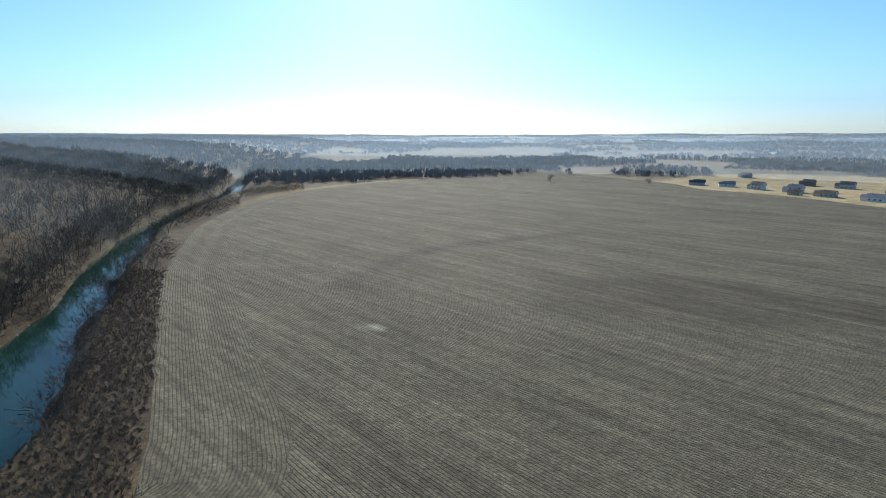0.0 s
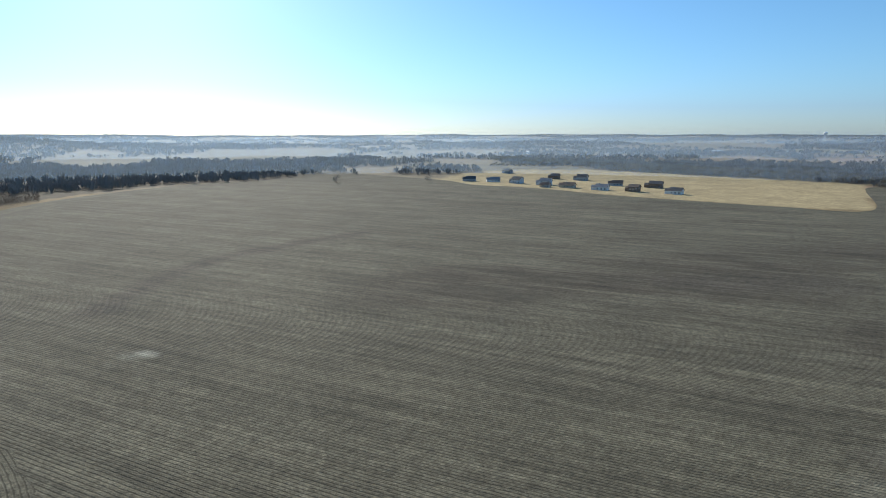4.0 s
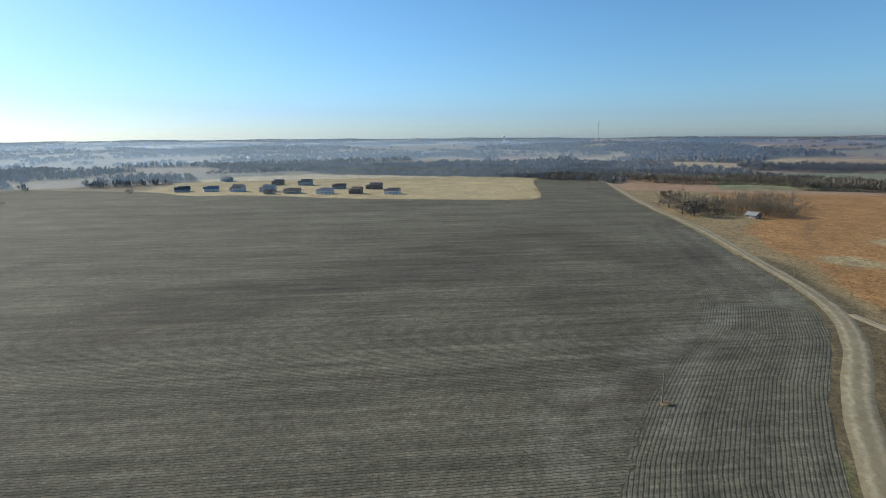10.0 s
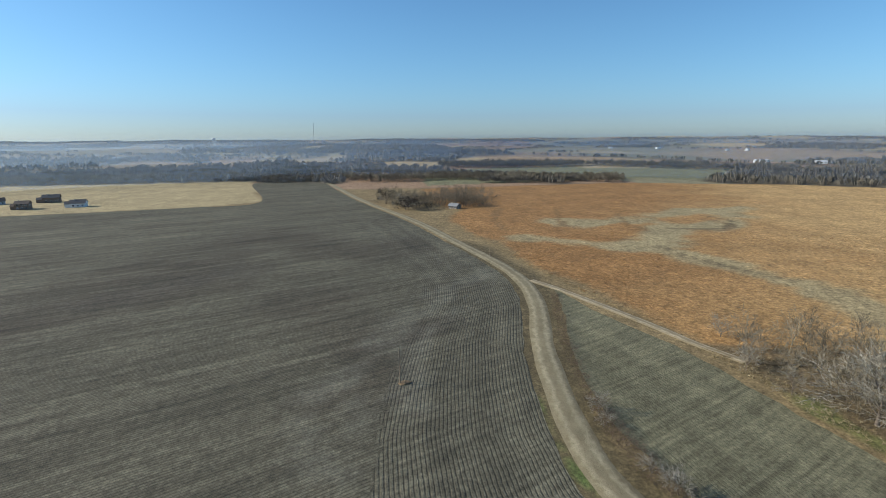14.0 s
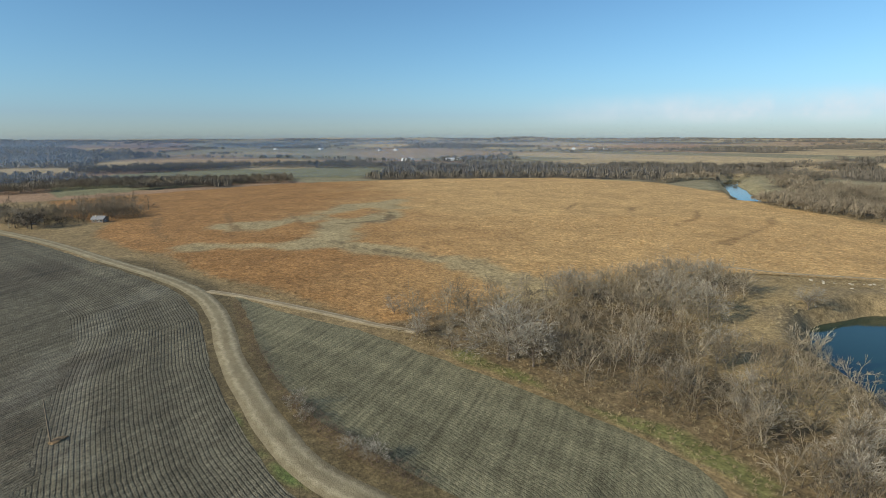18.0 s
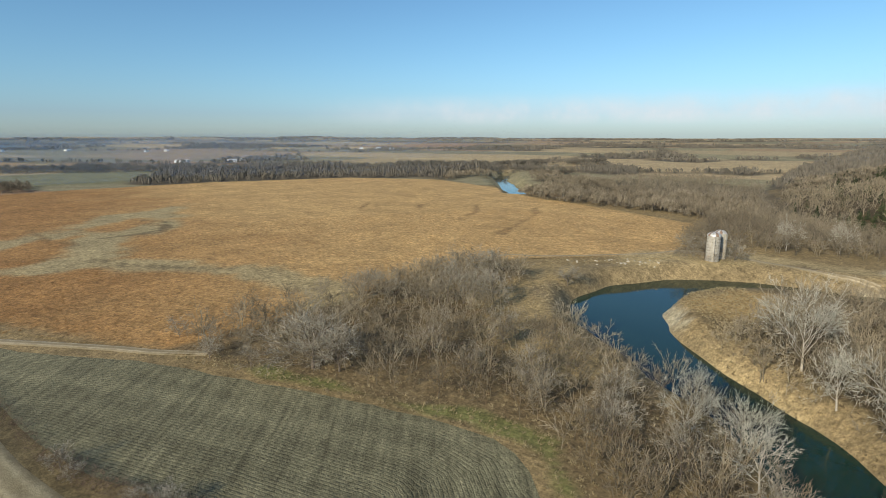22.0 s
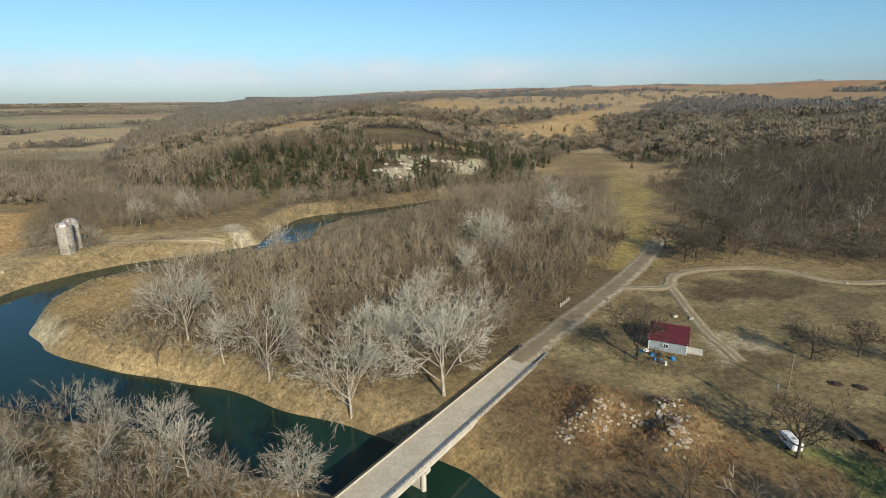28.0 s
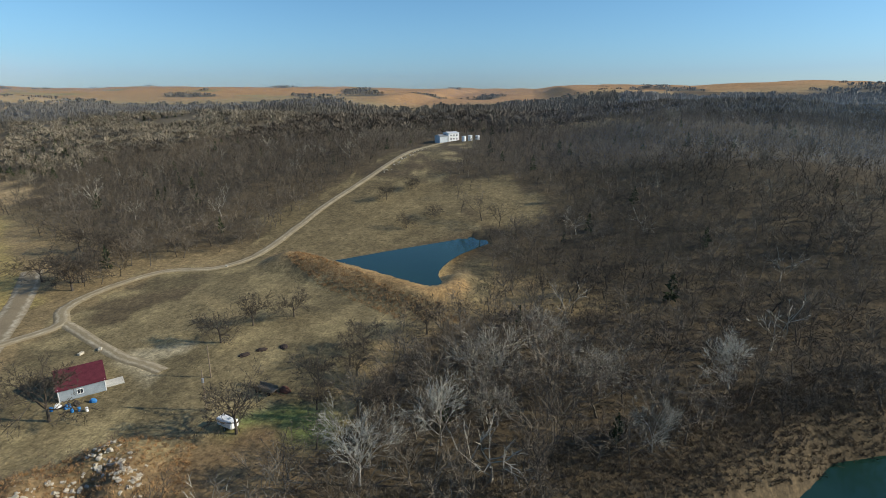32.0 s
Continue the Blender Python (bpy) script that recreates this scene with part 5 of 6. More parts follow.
for x, y, h, w in ((25, -147, 19, 0.95), (6, -123, 20, 1.05), (-10, -105, 18, 1.05), (-29, -99, 17, 1.25), (-2, -227, 10, 1), (-76, -176, 14, 1.1), (-164, -280, 14, 1.2), (-17, -118, 13, 1.1), (-60, -160, 12, 1), (-90, -200, 13, 1),
                   (34, -97, 10, 1.1), (25, -98, 10, 1.0), (38, -112, 8, 0.9), (20, -90, 9, 1.1), (60, -300, 13, 1), (40, -310, 13, 1), (-40, -140, 13, 1.0), (-22, -113, 13, 1.2), (-38, -112, 13, 1.2), (-48, -122, 12, 1.2), (-30, -126, 13, 1.2), (16, -134, 11, 1),
                   (-132, -227, 14, 1.4), (-82, -202, 13, 1.3), (3, -79, 8, 1.0), (-70, -30, 12, 1.1), (-83, -18, 11, 0.9), (-113, 43, 10, 1.3), (-87, 21, 9, 1.0)):
    plant(SYCAMORES, x, y, h, w)
for x, y, h, w in ((112, -67.5, 15, 1.35), (106, -71, 12, 1.2), (119, -131, 14, 0.9), (113, -139, 12, 1.0), (124, -128, 12, 1.0), (150, -112, 10, 1.1), (143, -118, 9, 1.3), (147, -162, 12, 1.1), (138, -168, 11, 1.2), (152, -150, 10, 1), (139, -54, 7, 0.8), (157, -53, 6, 1),
                   (135, -52, 6, 0.8), (123, -57, 6, 0.9), (4, -79, 9, 1.1), (96, -92, 9, 1), (82, -92, 8, 1), (70, -100, 8, 1), (88, -112, 9, 1), (104, -104, 8, 1), (-118, 4, 12, 1.2), (-107, 14, 11, 1.2), (-91, -8, 9, 1.0), (-105, -10, 13, 1.2), (-97, -13, 12, 1.1), (128, -124, 8, 1.2), (65, -93, 8, 1), (48, -92, 8, 1), (109, -181, 9, 1), (60, -90, 7, 1), (50, -100, 9, 1), (44, -88, 8, 1), (30, -84, 9, 1.1), (15, -80, 9, 1.2),
                   (126, 630, 9, 1), (418, 102, 12, 1.3), (451, 128, 11, 1), (84, -262, 10, 1.2), (72, -262, 9, 1.2), (92, -258, 9, 1.1), (84, -24.5, 4.2, 1.1), (89, -21.5, 3.0, 1.3), (109, -15, 4.0, 1.2), (104, -16, 2.6, 1.4), (238, 623, 6, 1.6)):
    plant(ELMS, x, y, h, w)
for x, y, h, w in ((-118, -84, 9.5, 1.0), (-130, -81, 9, 0.95), (-138, -72, 8.5, 1), (-78.5, -98.5, 12.5, 0.95), (-80.5, -58.5, 10.5, 1.0), (-97, -48, 9.5, 0.85), (-110, -45, 8.5, 0.8), (-91, -46, 6, 1.1), (-156, -160, 11, 1.2), (-155, -176, 11, 1.2), (-182, -172, 11, 1.2),
                   (-148, -157, 12, 1.2), (-255, -49, 7, 1.2), (414, 99, 11, 1.1), (456, 129, 14, 1.1), (424, 110, 11, 1.1), (432, 96, 8, 1.1), (420, 84, 7, 1.2), (-190, -192, 11, 1.2), (-106, -42, 7, 1), (-108, -190, 11, 1.2), (-128, -178, 10, 1.2),
                   (-240, -60, 8, 1), (-280, -80, 8, 1), (-300, -70, 8, 1.1), (-90, -30, 10, 1.1), (-118, -44, 9, 1), (-132, -30, 9, 1.1), (-112, 172, 10, 1.2)):
    plant(OAKS, x, y, h, w)

grass("rubble_grass", [(-44, -90), (-56, -94), (-76, -80), (-78, -66), (-64, -58), (-48, -70)], 0.85, 0.85, PRAIRIE_GRASS, "tall straw-coloured grass among the rubble", 19, lambda x, y, r: off_water(x, y, 3) & (r.random(len(x)) < 0.75))
grass("yard_grass", [(-60, -104), (-112, -134), (-122, -112), (-160, -100), (-165, -75), (-150, -45), (-100, -50), (-70, -56)], 2.2, 0.45, STRAW, "short dry grass clumps in the yard", 20, lambda x, y, r: off_roads(x, y, 4) & (sway(x, y, 12, 97) > 0.1))
grass("west_bank_grass", WEST_BANK, 1.0, 1.2, LITTER, "dark dry grass and weeds on the river's steep bank", 22, lambda x, y, r: off_water(x, y, -1.5))
grass("oak_floor_grass", [(-60, -45), (-80, -5), (-100, 30), (-128, 100), (-165, 100), (-160, 0), (-138, -26), (-108, -36)], 1.7, 0.8, LITTER, "leaf litter and dry weeds below the oaks", 23, lambda x, y, r: off_water(x, y, 1))
grass("thicket_floor_grass", [(-20, 20), (-50, 76), (-64, 109), (-100, 182), (-115, 214), (-135, 222), (-124, 190), (-100, 150), (-82, 100), (-70, 60), (-40, 10)], 1.3, 1.0, LITTER, "dry weeds in the thicket beside the field", 24, lambda x, y, r: off_water(x, y, -1) & ~inside(x, y, FIELD))
grass("wood_floor_grass", NEAR_WOOD, 1.9, 0.8, STRAW, "straw-coloured weeds between the riverside trees", 25, lambda x, y, r: off_water(x, y, 0) & off_roads(x, y, 4) & (sway(x, y, 20, 98) > -0.2))
grass("isle_floor_grass", ISLE, 2.2, 0.9, LITTER, "dry weeds on the floor of the river woods", 26, lambda x, y, r: off_water(x, y, 1))

# ---- pond ----
ring = smooth_line(POND + POND[:1], 3.0)[:-1]
mid = ring.mean(0)
ring = mid + (ring - mid) * 1.12
bm = bmesh.new()
bm.faces.new([bm.verts.new((px, py, POND_Z)) for px, py in ring])
bmesh.ops.triangulate(bm, faces=bm.faces[:])
me = bpy.data.meshes.new("water_pond")
bm.to_mesh(me)
bm.free()
me.materials.append(WATER)
tagged(new("water_pond", me), "small deep blue farm pond behind a grassy dam", "pond", kind="structure")

# ---- bridge ----
DECK = worn("bridge_deck", (0.48, 0.42, 0.31), (0.58, 0.515, 0.395), 4.0, 0.9, 0, 0.01)
TURN = math.degrees(math.atan2(0.58, 0.815))
bridge = thing("road_bridge", -52, -107, 0.1, TURN, "long narrow concrete road bridge with low steel rails over the river", "bridge")
LONG, WIDE = 85.0, 3.7
for k in range(4):
    a, b = k * LONG / 4, (k + 1) * LONG / 4 - 0.04
    part("deck_slab", boxes((a, -WIDE, -0.25, b, WIDE, 0.12)), DECK, bridge)
    part("fascia", boxes((a, -WIDE - 0.16, -0.75, b, -WIDE - 0.004, 0.06), (a, WIDE + 0.004, -0.75, b, WIDE + 0.16, 0.06)), CONCRETE, bridge)
for y in (-2.8, -0.95, 0.95, 2.8):
    part("girder", boxes((0.2, y - 0.22, -1.25, LONG - 0.2, y + 0.22, -0.254)), CONCRETE, bridge)
for s in (-1, 1):
    part("curb", boxes((0, min(s * 3.4, s * 3.68), 0.124, LONG, max(s * 3.4, s * 3.68), 0.38)), CONCRETE, bridge, "low pale concrete curb")
    for z in (0.50, 0.76):
        part("rail", rods(((0, s * 3.56, z), (LONG, s * 3.56, z), 0.09, 0.09, 6)), DARK_STEEL if s < 0 else GALVANISED, bridge, "long horizontal steel rail")
    post = boxes((-0.07, -0.07, 0.384, 0.07, 0.07, 0.86))
    me = bpy.data.meshes.new("rail_post")
    post.to_mesh(me)
    post.free()
    me.materials.append(DARK_STEEL)
    for k in range(35):
        ob = part("rail_post", me, DARK_STEEL, bridge)
        ob.location = (0.6 + k * 2.46, s * 3.56, 0)
    # approach guard rail
    part("guard_rail", boxes((-6.4, s * 3.62 - 0.05, 0.42, -0.1, s * 3.62 + 0.05, 0.80), *[(x - 0.08, s * 3.62 + 0.06, -0.6, x + 0.08, s * 3.62 + 0.2, 0.84) for x in (-6.2, -4.2, -2.2, -0.4)]), DARK_STEEL if s < 0 else GALVANISED, bridge, "dark weathered approach guard rail")
part("abutment", boxes((-0.8, -4.0, -4.5, 0.6, 4.0, -1.26)), CONCRETE, bridge)
part("abutment", boxes((LONG - 0.6, -4.0, -4.5, LONG + 0.8, 4.0, -1.26)), CONCRETE, bridge)
part("wing_wall", boxes((-3.2, -4.5, -2.2, -0.1, -4.1, -0.1)), CONCRETE, bridge, "pale sloping wing wall")
for x in (19, 43, 67):
    pier = part("pier", soft_boxes(0.08, (x - 0.6, -3.6, -2.0, x + 0.6, 3.6, -1.27)), CONCRETE, bridge, "concrete pier with two columns and a cap")
    for y in (-2.4, 2.4):
        part("column", rods(((x, y, -9.5), (x, y, -2.004), 0.5, 0.5, 12)), CONCRETE, pier)
    part("web_wall", boxes((x - 0.22, -1.9, -9.5, x + 0.22, 1.9, -3.2)), CONCRETE, pier)
    part("footing", soft_boxes(0.1, (x - 1.0, -3.4, -10.5, x + 1.0, 3.4, -6.3)), CONCRETE, pier)

# ---- silos ----
STAVE = worn("silo_stave", (0.30, 0.275, 0.23), (0.46, 0.43, 0.37), 1.2, 0.9, 0, 0.02)
DOME_A = worn("dome_panel", (0.48, 0.46, 0.43), (0.62, 0.60, 0.56), 0.6, 0.5, 0.3)
DOME_B = worn("dome_rust", (0.24, 0.15, 0.10), (0.36, 0.27, 0.20), 0.5, 0.7, 0.2)


def silo(x, y, turn, tall, r, label):
    ob = thing("silo", x, y, level(x, y) - 0.2, turn, label, "silo", "old silos on the river bank")
    n = 28
    for course in range(9):
        z0, z1 = course * tall / 9, (course + 1) * tall / 9 - 0.03
        bm = bmesh.new()
        lo = [bm.verts.new((math.cos(t) * r, math.sin(t) * r, z0)) for t in np.arange(n) * 2 * math.pi / n]
        hi = [bm.verts.new((math.cos(t) * r, math.sin(t) * r, z1)) for t in np.arange(n) * 2 * math.pi / n]
        for i in range(n):
            bm.faces.new((lo[i], lo[(i + 1) % n], hi[(i + 1) % n], hi[i]))
        part("stave_course", bm, STAVE, ob)
        bm = bmesh.new()
        for i in range(n):
            t0, t1 = i * 2 * math.pi / n, (i + 1) * 2 * math.pi / n
            rod(bm, (math.cos(t0) * (r + 0.03), math.sin(t0) * (r + 0.03), z1), (math.cos(t1) * (r + 0.03), math.sin(t1) * (r + 0.03), z1), 0.03, 0.03, 4)
        part("hoop", bm, DARK_STEEL, ob)
    for i in range(14):
        bm = bmesh.new()
        t0, t1 = (i + 0.03) * 2 * math.pi / 14, (i + 0.97) * 2 * math.pi / 14
        rows = []
        for a in np.linspace(0, math.pi / 2 * 0.97, 5):
            rows.append([bm.verts.new((math.cos(t) * (r + 0.05) * math.cos(a), math.sin(t) * (r + 0.05) * math.cos(a), tall + 0.62 * r * math.sin(a))) for t in (t0, (t0 + t1) / 2, t1)])
        for p, q in zip(rows, rows[1:]):
            for j in range(2):
                bm.faces.new((p[j], p[j + 1], q[j + 1], q[j]))
        part("dome_panel", bm, DOME_B if i % 3 == 1 else DOME_A, ob, "rusty dome panel" if i % 3 == 1 else "pale metal dome panel")
    part("chute", soft_boxes(0.06, (-0.45, r - 0.05, 0, 0.45, r + 0.6, tall)), STAVE, ob)
    part("ladder", rods(((r + 0.25, -0.25, 0.3), (r + 0.25, -0.25, tall), 0.03), ((r + 0.25, 0.25, 0.3), (r + 0.25, 0.25, tall), 0.03), *[((r + 0.25, -0.25, z), (r + 0.25, 0.25, z), 0.025, 0.025, 5) for z in np.arange(0.6, tall, 0.5)]), DARK_STEEL, ob)
    return ob


silo(79.5, -255, 20, 11.6, 2.9, "old pale concrete stave silo with a streaked metal dome")
silo(79, -262.2, 70, 11.8, 2.6, "weathered concrete silo standing behind another one")

x, y = scatter([(100, -252), (88, -264), (70, -270), (66, -264), (74, -251), (80, -247), (90, -247)], 1.7, 29, lambda x, y, r: off_roads(x, y, 2.6) & (np.hypot(x - 79.5, y + 255) > 4) & (np.hypot(x - 79, y + 262.2) > 3.8))
stand("silo_brush", SHRUB, x, y, 2.0 + 3.5 * np.random.default_rng(29).random(len(x)), GREY_TWIG, "tall grey leafless brush round the silos", "brush")

# ---- buildings ----
WALLS = {k: worn("siding_" + k, a, b, 2.0, 0.75) for k, a, b in (
    ("white", (0.66, 0.66, 0.64), (0.80, 0.80, 0.78)), ("grey", (0.36, 0.37, 0.38), (0.46, 0.47, 0.48)), ("tan", (0.46, 0.40, 0.31), (0.56, 0.50, 0.40)),
    ("barn", (0.23, 0.27, 0.30), (0.31, 0.35, 0.38)), ("blue", (0.33, 0.38, 0.43), (0.45, 0.50, 0.55)), ("brown", (0.17, 0.13, 0.10), (0.25, 0.19, 0.14)), ("pale", (0.46, 0.50, 0.52), (0.58, 0.62, 0.64)))}
ROOFS = {k: worn("roofing_" + k, a, b, 1.0, 0.85) for k, a, b in (
    ("dark", (0.085, 0.083, 0.082), (0.14, 0.135, 0.13)), ("brown", (0.13, 0.10, 0.08), (0.20, 0.155, 0.12)), ("grey", (0.20, 0.20, 0.20), (0.30, 0.30, 0.30)),
    ("maroon", (0.075, 0.014, 0.022), (0.115, 0.024, 0.034)), ("tin", (0.45, 0.46, 0.47), (0.60, 0.61, 0.62)))}


def gable_block(parent, x0, y0, x1, y1, eave, rise, wall, roof, over=0.5, sink=0.6):
    """Walls with gables along x, and two roof slopes."""
    bm = bmesh.new()
    ym = (y0 + y1) / 2
    v = [bm.verts.new(c) for c in ((x0, y0, -sink), (x1, y0, -sink), (x1, y1, -sink), (x0, y1, -sink), (x0, y0, eave), (x1, y0, eave), (x1, y1, eave), (x0, y1, eave), (x0, ym, eave + rise), (x1, ym, eave + rise))]
    for f in ((0, 1, 5, 4), (1, 2, 6, 9, 5), (2, 3, 7, 6), (3, 0, 4, 8, 7), (4, 5, 9, 8), (6, 7, 8, 9)):
        bm.faces.new([v[i] for i in f])
    part("wall", bm, wall, parent)
    k = rise / (ym - y0)
    for s in (-1, 1):
        ye = (y0 - over) if s < 0 else (y1 + over)
        ze = eave - over * k
        bm = bmesh.new()
        w = [bm.verts.new(c) for c in ((x0 - over, ye, ze + 0.03), (x1 + over, ye, ze + 0.03), (x1 + over, ym, eave + rise + 0.03), (x0 - over, ym, eave + rise + 0.03),
                                       (x0 - over, ye, ze + 0.2), (x1 + over, ye, ze + 0.2), (x1 + over, ym, eave + rise + 0.2), (x0 - over, ym, eave + rise + 0.2))]
        for f in ((3, 2, 1, 0), (4, 5, 6, 7), (0, 1, 5, 4), (1, 2, 6, 5), (2, 3, 7, 6), (3, 0, 4, 7)):
            bm.faces.new([w[i] for i in f])
        bmesh.ops.recalc_face_normals(bm, faces=bm.faces[:])
        part("roof_slope", bm, roof, parent)


def window(parent, x, y, z, w, h, across="x", out=-1):
    """A window set proud of a wall; across: the axis that it lies along; out: the side it faces."""
    def b(a0, a1, z0, z1, d0, d1):
        lo, hi = sorted((out * d0, out * d1))
        return (x + a0, y + lo, z + z0, x + a1, y + hi, z + z1) if across == "x" else (x + lo, y + a0, z + z0, x + hi, y + a1, z + z1)
    f = part("window", boxes(b(-w / 2 - 0.1, w / 2 + 0.1, -0.12, 0, 0.004, 0.09), b(-w / 2 - 0.1, w / 2 + 0.1, h, h + 0.12, 0.004, 0.09), b(-w / 2 - 0.1, -w / 2, 0, h, 0.004, 0.07), b(w / 2, w / 2 + 0.1, 0, h, 0.004, 0.07), b(-0.03, 0.03, 0, h, 0.004, 0.05)), WHITE_PAINT, parent)
    part("pane", boxes(b(-w / 2, w / 2, 0, h, 0.003, 0.03)), GLASS, f)


def house(x, y, turn, w, d, eave, rise, wall, roof, label, wing=True, group="new houses beyond the field", garage=True):
    ob = thing("house", x, y, level(x, y), turn, label, "house", group)
    gable_block(ob, -w / 2, -d / 2, w / 2, d / 2, eave, rise, WALLS[wall], ROOFS[roof])
    if wing:
        bmw = 0.36 * w
        gable_block(ob, w / 2 + 0.01, -d * 0.42, w / 2 + bmw, d * 0.30, min(eave, 3.0), rise * 0.7, WALLS[wall], ROOFS[roof], 0.35)
    for s in (-1, 1):
        for i in range(3):
            for z in ([0.9, 3.6] if eave > 4.8 else [0.9]):
                window(ob, -w / 2 + w * (0.18 + 0.3 * i), s * d / 2, z, 1.3, 1.3, "x", s)
        window(ob, s * w / 2, 0.6, eave - 1.9, 1.1, 1.2, "y", s) if (s < 0 or not wing) else None
    part("front_door", boxes((-0.5 - w * 0.02, -d / 2 - 0.06, 0, 0.5 - w * 0.02, -d / 2 - 0.004, 2.1)), WALLS["brown"], ob)
    if garage and wing:
        part("garage_door", boxes((w / 2 + 0.5, -d * 0.42 - 0.06, 0, w / 2 + 0.34 * w - 0.3, -d * 0.42 - 0.004, 2.3)), WHITE_PAINT, ob)
    part("porch_slab", boxes((-w * 0.2, -d / 2 - 2.2, -0.4, w * 0.2, -d / 2 - 0.07, 0.1)), CONCRETE, ob)
    part("chimney", soft_boxes(0.03, (w * 0.2, 0.3, eave, w * 0.2 + 0.7, 1.0, eave + rise + 0.7)), WALLS["tan"], ob)
    return ob


for x, y, turn, w, d, eave, rise, wall, roof, label in (
        (288, 604, 150, 13, 9, 3.2, 2.4, "grey", "dark", "low grey house with a dark hip of roof on straw-coloured lawn"),
        (311, 584, 160, 13, 8, 3.0, 2.3, "white", "grey", "single-storey white house with a grey roof on dry lawn"),
        (326, 555, 120, 13, 9, 5.2, 2.2, "pale", "dark", "two-storey pale house with a dark roof on dry lawn"),
        (345, 524, 130, 14, 9, 5.0, 2.4, "pale", "grey", "large pale two-storey house on dry lawn"),
        (350, 486, 125, 14, 9, 3.2, 2.2, "tan", "brown", "tan single-storey house beside the crop field"),
        (367, 452, 125, 14, 9, 3.6, 2.3, "white", "grey", "white house with a grey roof beside the crop field"),
        (387, 427, 120, 11, 9, 5.0, 1.8, "brown", "brown", "dark brown two-storey house beside the crop field"),
        (408, 393, 120, 13, 9, 3.6, 2.2, "white", "dark", "white house with a dark porch beside the crop field"),
        (405, 594, 130, 12, 9, 4.2, 2.3, "brown", "dark", "dark house with a lean-to on the dry lawn"),
        (424, 562, 130, 14, 10, 4.4, 2.6, "grey", "dark", "grey house with a broad dark roof on the dry lawn"),
        (415, 486, 140, 13, 9, 3.2, 2.3, "grey", "brown", "grey-brown house among new houses"),
        (437, 450, 125, 15, 9, 4.8, 2.0, "brown", "dark", "dark two-storey house with low wings"),
        (394, 700, 120, 12, 9, 3.4, 2.4, "grey", "dark", "dark-roofed house at the lawn's far end"),
        (330, 500, 125, 9, 7, 2.8, 2.0, "tan", "brown", "small tan house beside larger ones")):
    house(x, y, turn, w * 0.9, d, eave, rise + 0.5, wall, roof, label)

# low farm buildings far off
for k, (x, y, w, d, eave, wall, roof) in enumerate(((967, 492, 15, 11, 5, "brown", "dark"), (1008, 455, 18, 11, 4, "white", "grey"), (1040, 400, 14, 10, 4, "tan", "brown"), (1020, 300, 14, 9, 4, "white", "dark"),
                                                  (1620, -565, 16, 9, 4, "white", "tin"), (1640, -520, 12, 8, 4, "white", "grey"), (1180, -440, 26, 12, 4, "white", "tin"), (1120, -520, 18, 10, 4, "white", "tin"),
                                                  (1150, -560, 14, 9, 4, "white", "dark"), (1530, -1180, 16, 10, 5, "white", "grey"), (1500, -1230, 18, 10, 5, "white", "tin"), (1560, -1120, 14, 9, 4, "pale", "dark"),
                                                  (1460, -1260, 14, 9, 4, "white", "grey"), (1950, -400, 16, 10, 4, "white", "tin"), (2000, -250, 22, 10, 4, "white", "tin"), (530, 806, 18, 11, 4, "brown", "grey"),
                                                  (620, 1120, 22, 12, 4, "white", "tin"), (760, 1250, 20, 10, 4, "pale", "tin"), (1250, 1080, 24, 12, 5, "white", "tin"), (1400, 980, 20, 10, 5, "white", "grey"),
                                                  (1500, 870, 22, 11, 5, "tan", "tin"), (930, 560, 12, 9, 4, "brown", "brown"), (180, 2900, 46, 22, 7, "white", "tin"), (30, 2700, 30, 16, 6, "white", "tin"), (880, 1500, 24, 11, 5, "white", "grey"))):
    house(x, y, 37 * k % 180, w, d, eave, 2.4, wall, roof, ROOFS[roof].name.split("_")[1] + "-roofed " + wall + " farm building far across the valley", False, "distant farm buildings", False)

house(428, 64, 65, 8, 6, 2.6, 1.8, "brown", "grey", "small dark weathered farmhouse with a grey tin roof among bare trees", False, "old homestead", False)
house(440, 108, 20, 12, 5, 2.4, 1.2, "brown", "brown", "low dark open shed among bare trees", False, "old homestead", False)

# white house on the hill
z = level(-462, -70)
white = thing("hilltop_house", -462, -70, z, 132, "tall white house with low wings on the wooded hilltop", "house")
gable_block(white, -5.5, -4.5, 5.5, 4.5, 6.4, 1.0, WALLS["white"], ROOFS["tin"], 0.3, 3.0)
gable_block(white, -14, -4, -5.52, 4, 4.2, 1.2, WALLS["pale"], ROOFS["grey"], 0.3, 3.0)
for x in (-3, 0, 3):
    for zz in (1.0, 3.9):
        window(white, x, -4.5, zz, 1.2, 1.4, "x", -1)
        window(white, x, 4.5, zz, 1.2, 1.4, "x", 1)
for yy in (-2, 2):
    window(white, 5.5, yy, 3.9, 1.1, 1.4, "y", 1)
part("door", boxes((-0.5, 4.504, 0, 0.5, 4.57, 2.1)), WALLS["brown"], white)
for k, (x, y, r, h) in enumerate(((-455, -58, 1.8, 4.2), (-458, -53, 1.9, 4.4), (-461, -47, 1.8, 3.8))):
    tank = thing("storage_tank", x, y, level(x, y) - 0.2, 0, "white upright storage tank beside the hilltop house", "tank", "white tanks")
    part("shell", rods(((0, 0, -0.5), (0, 0, h), r, r, 18)), WHITE_PAINT, tank)
    part("cap", rods(((0, 0, h + 0.002), (0, 0, h + 0.5), r, 0.3, 18)), WHITE_PAINT, tank)

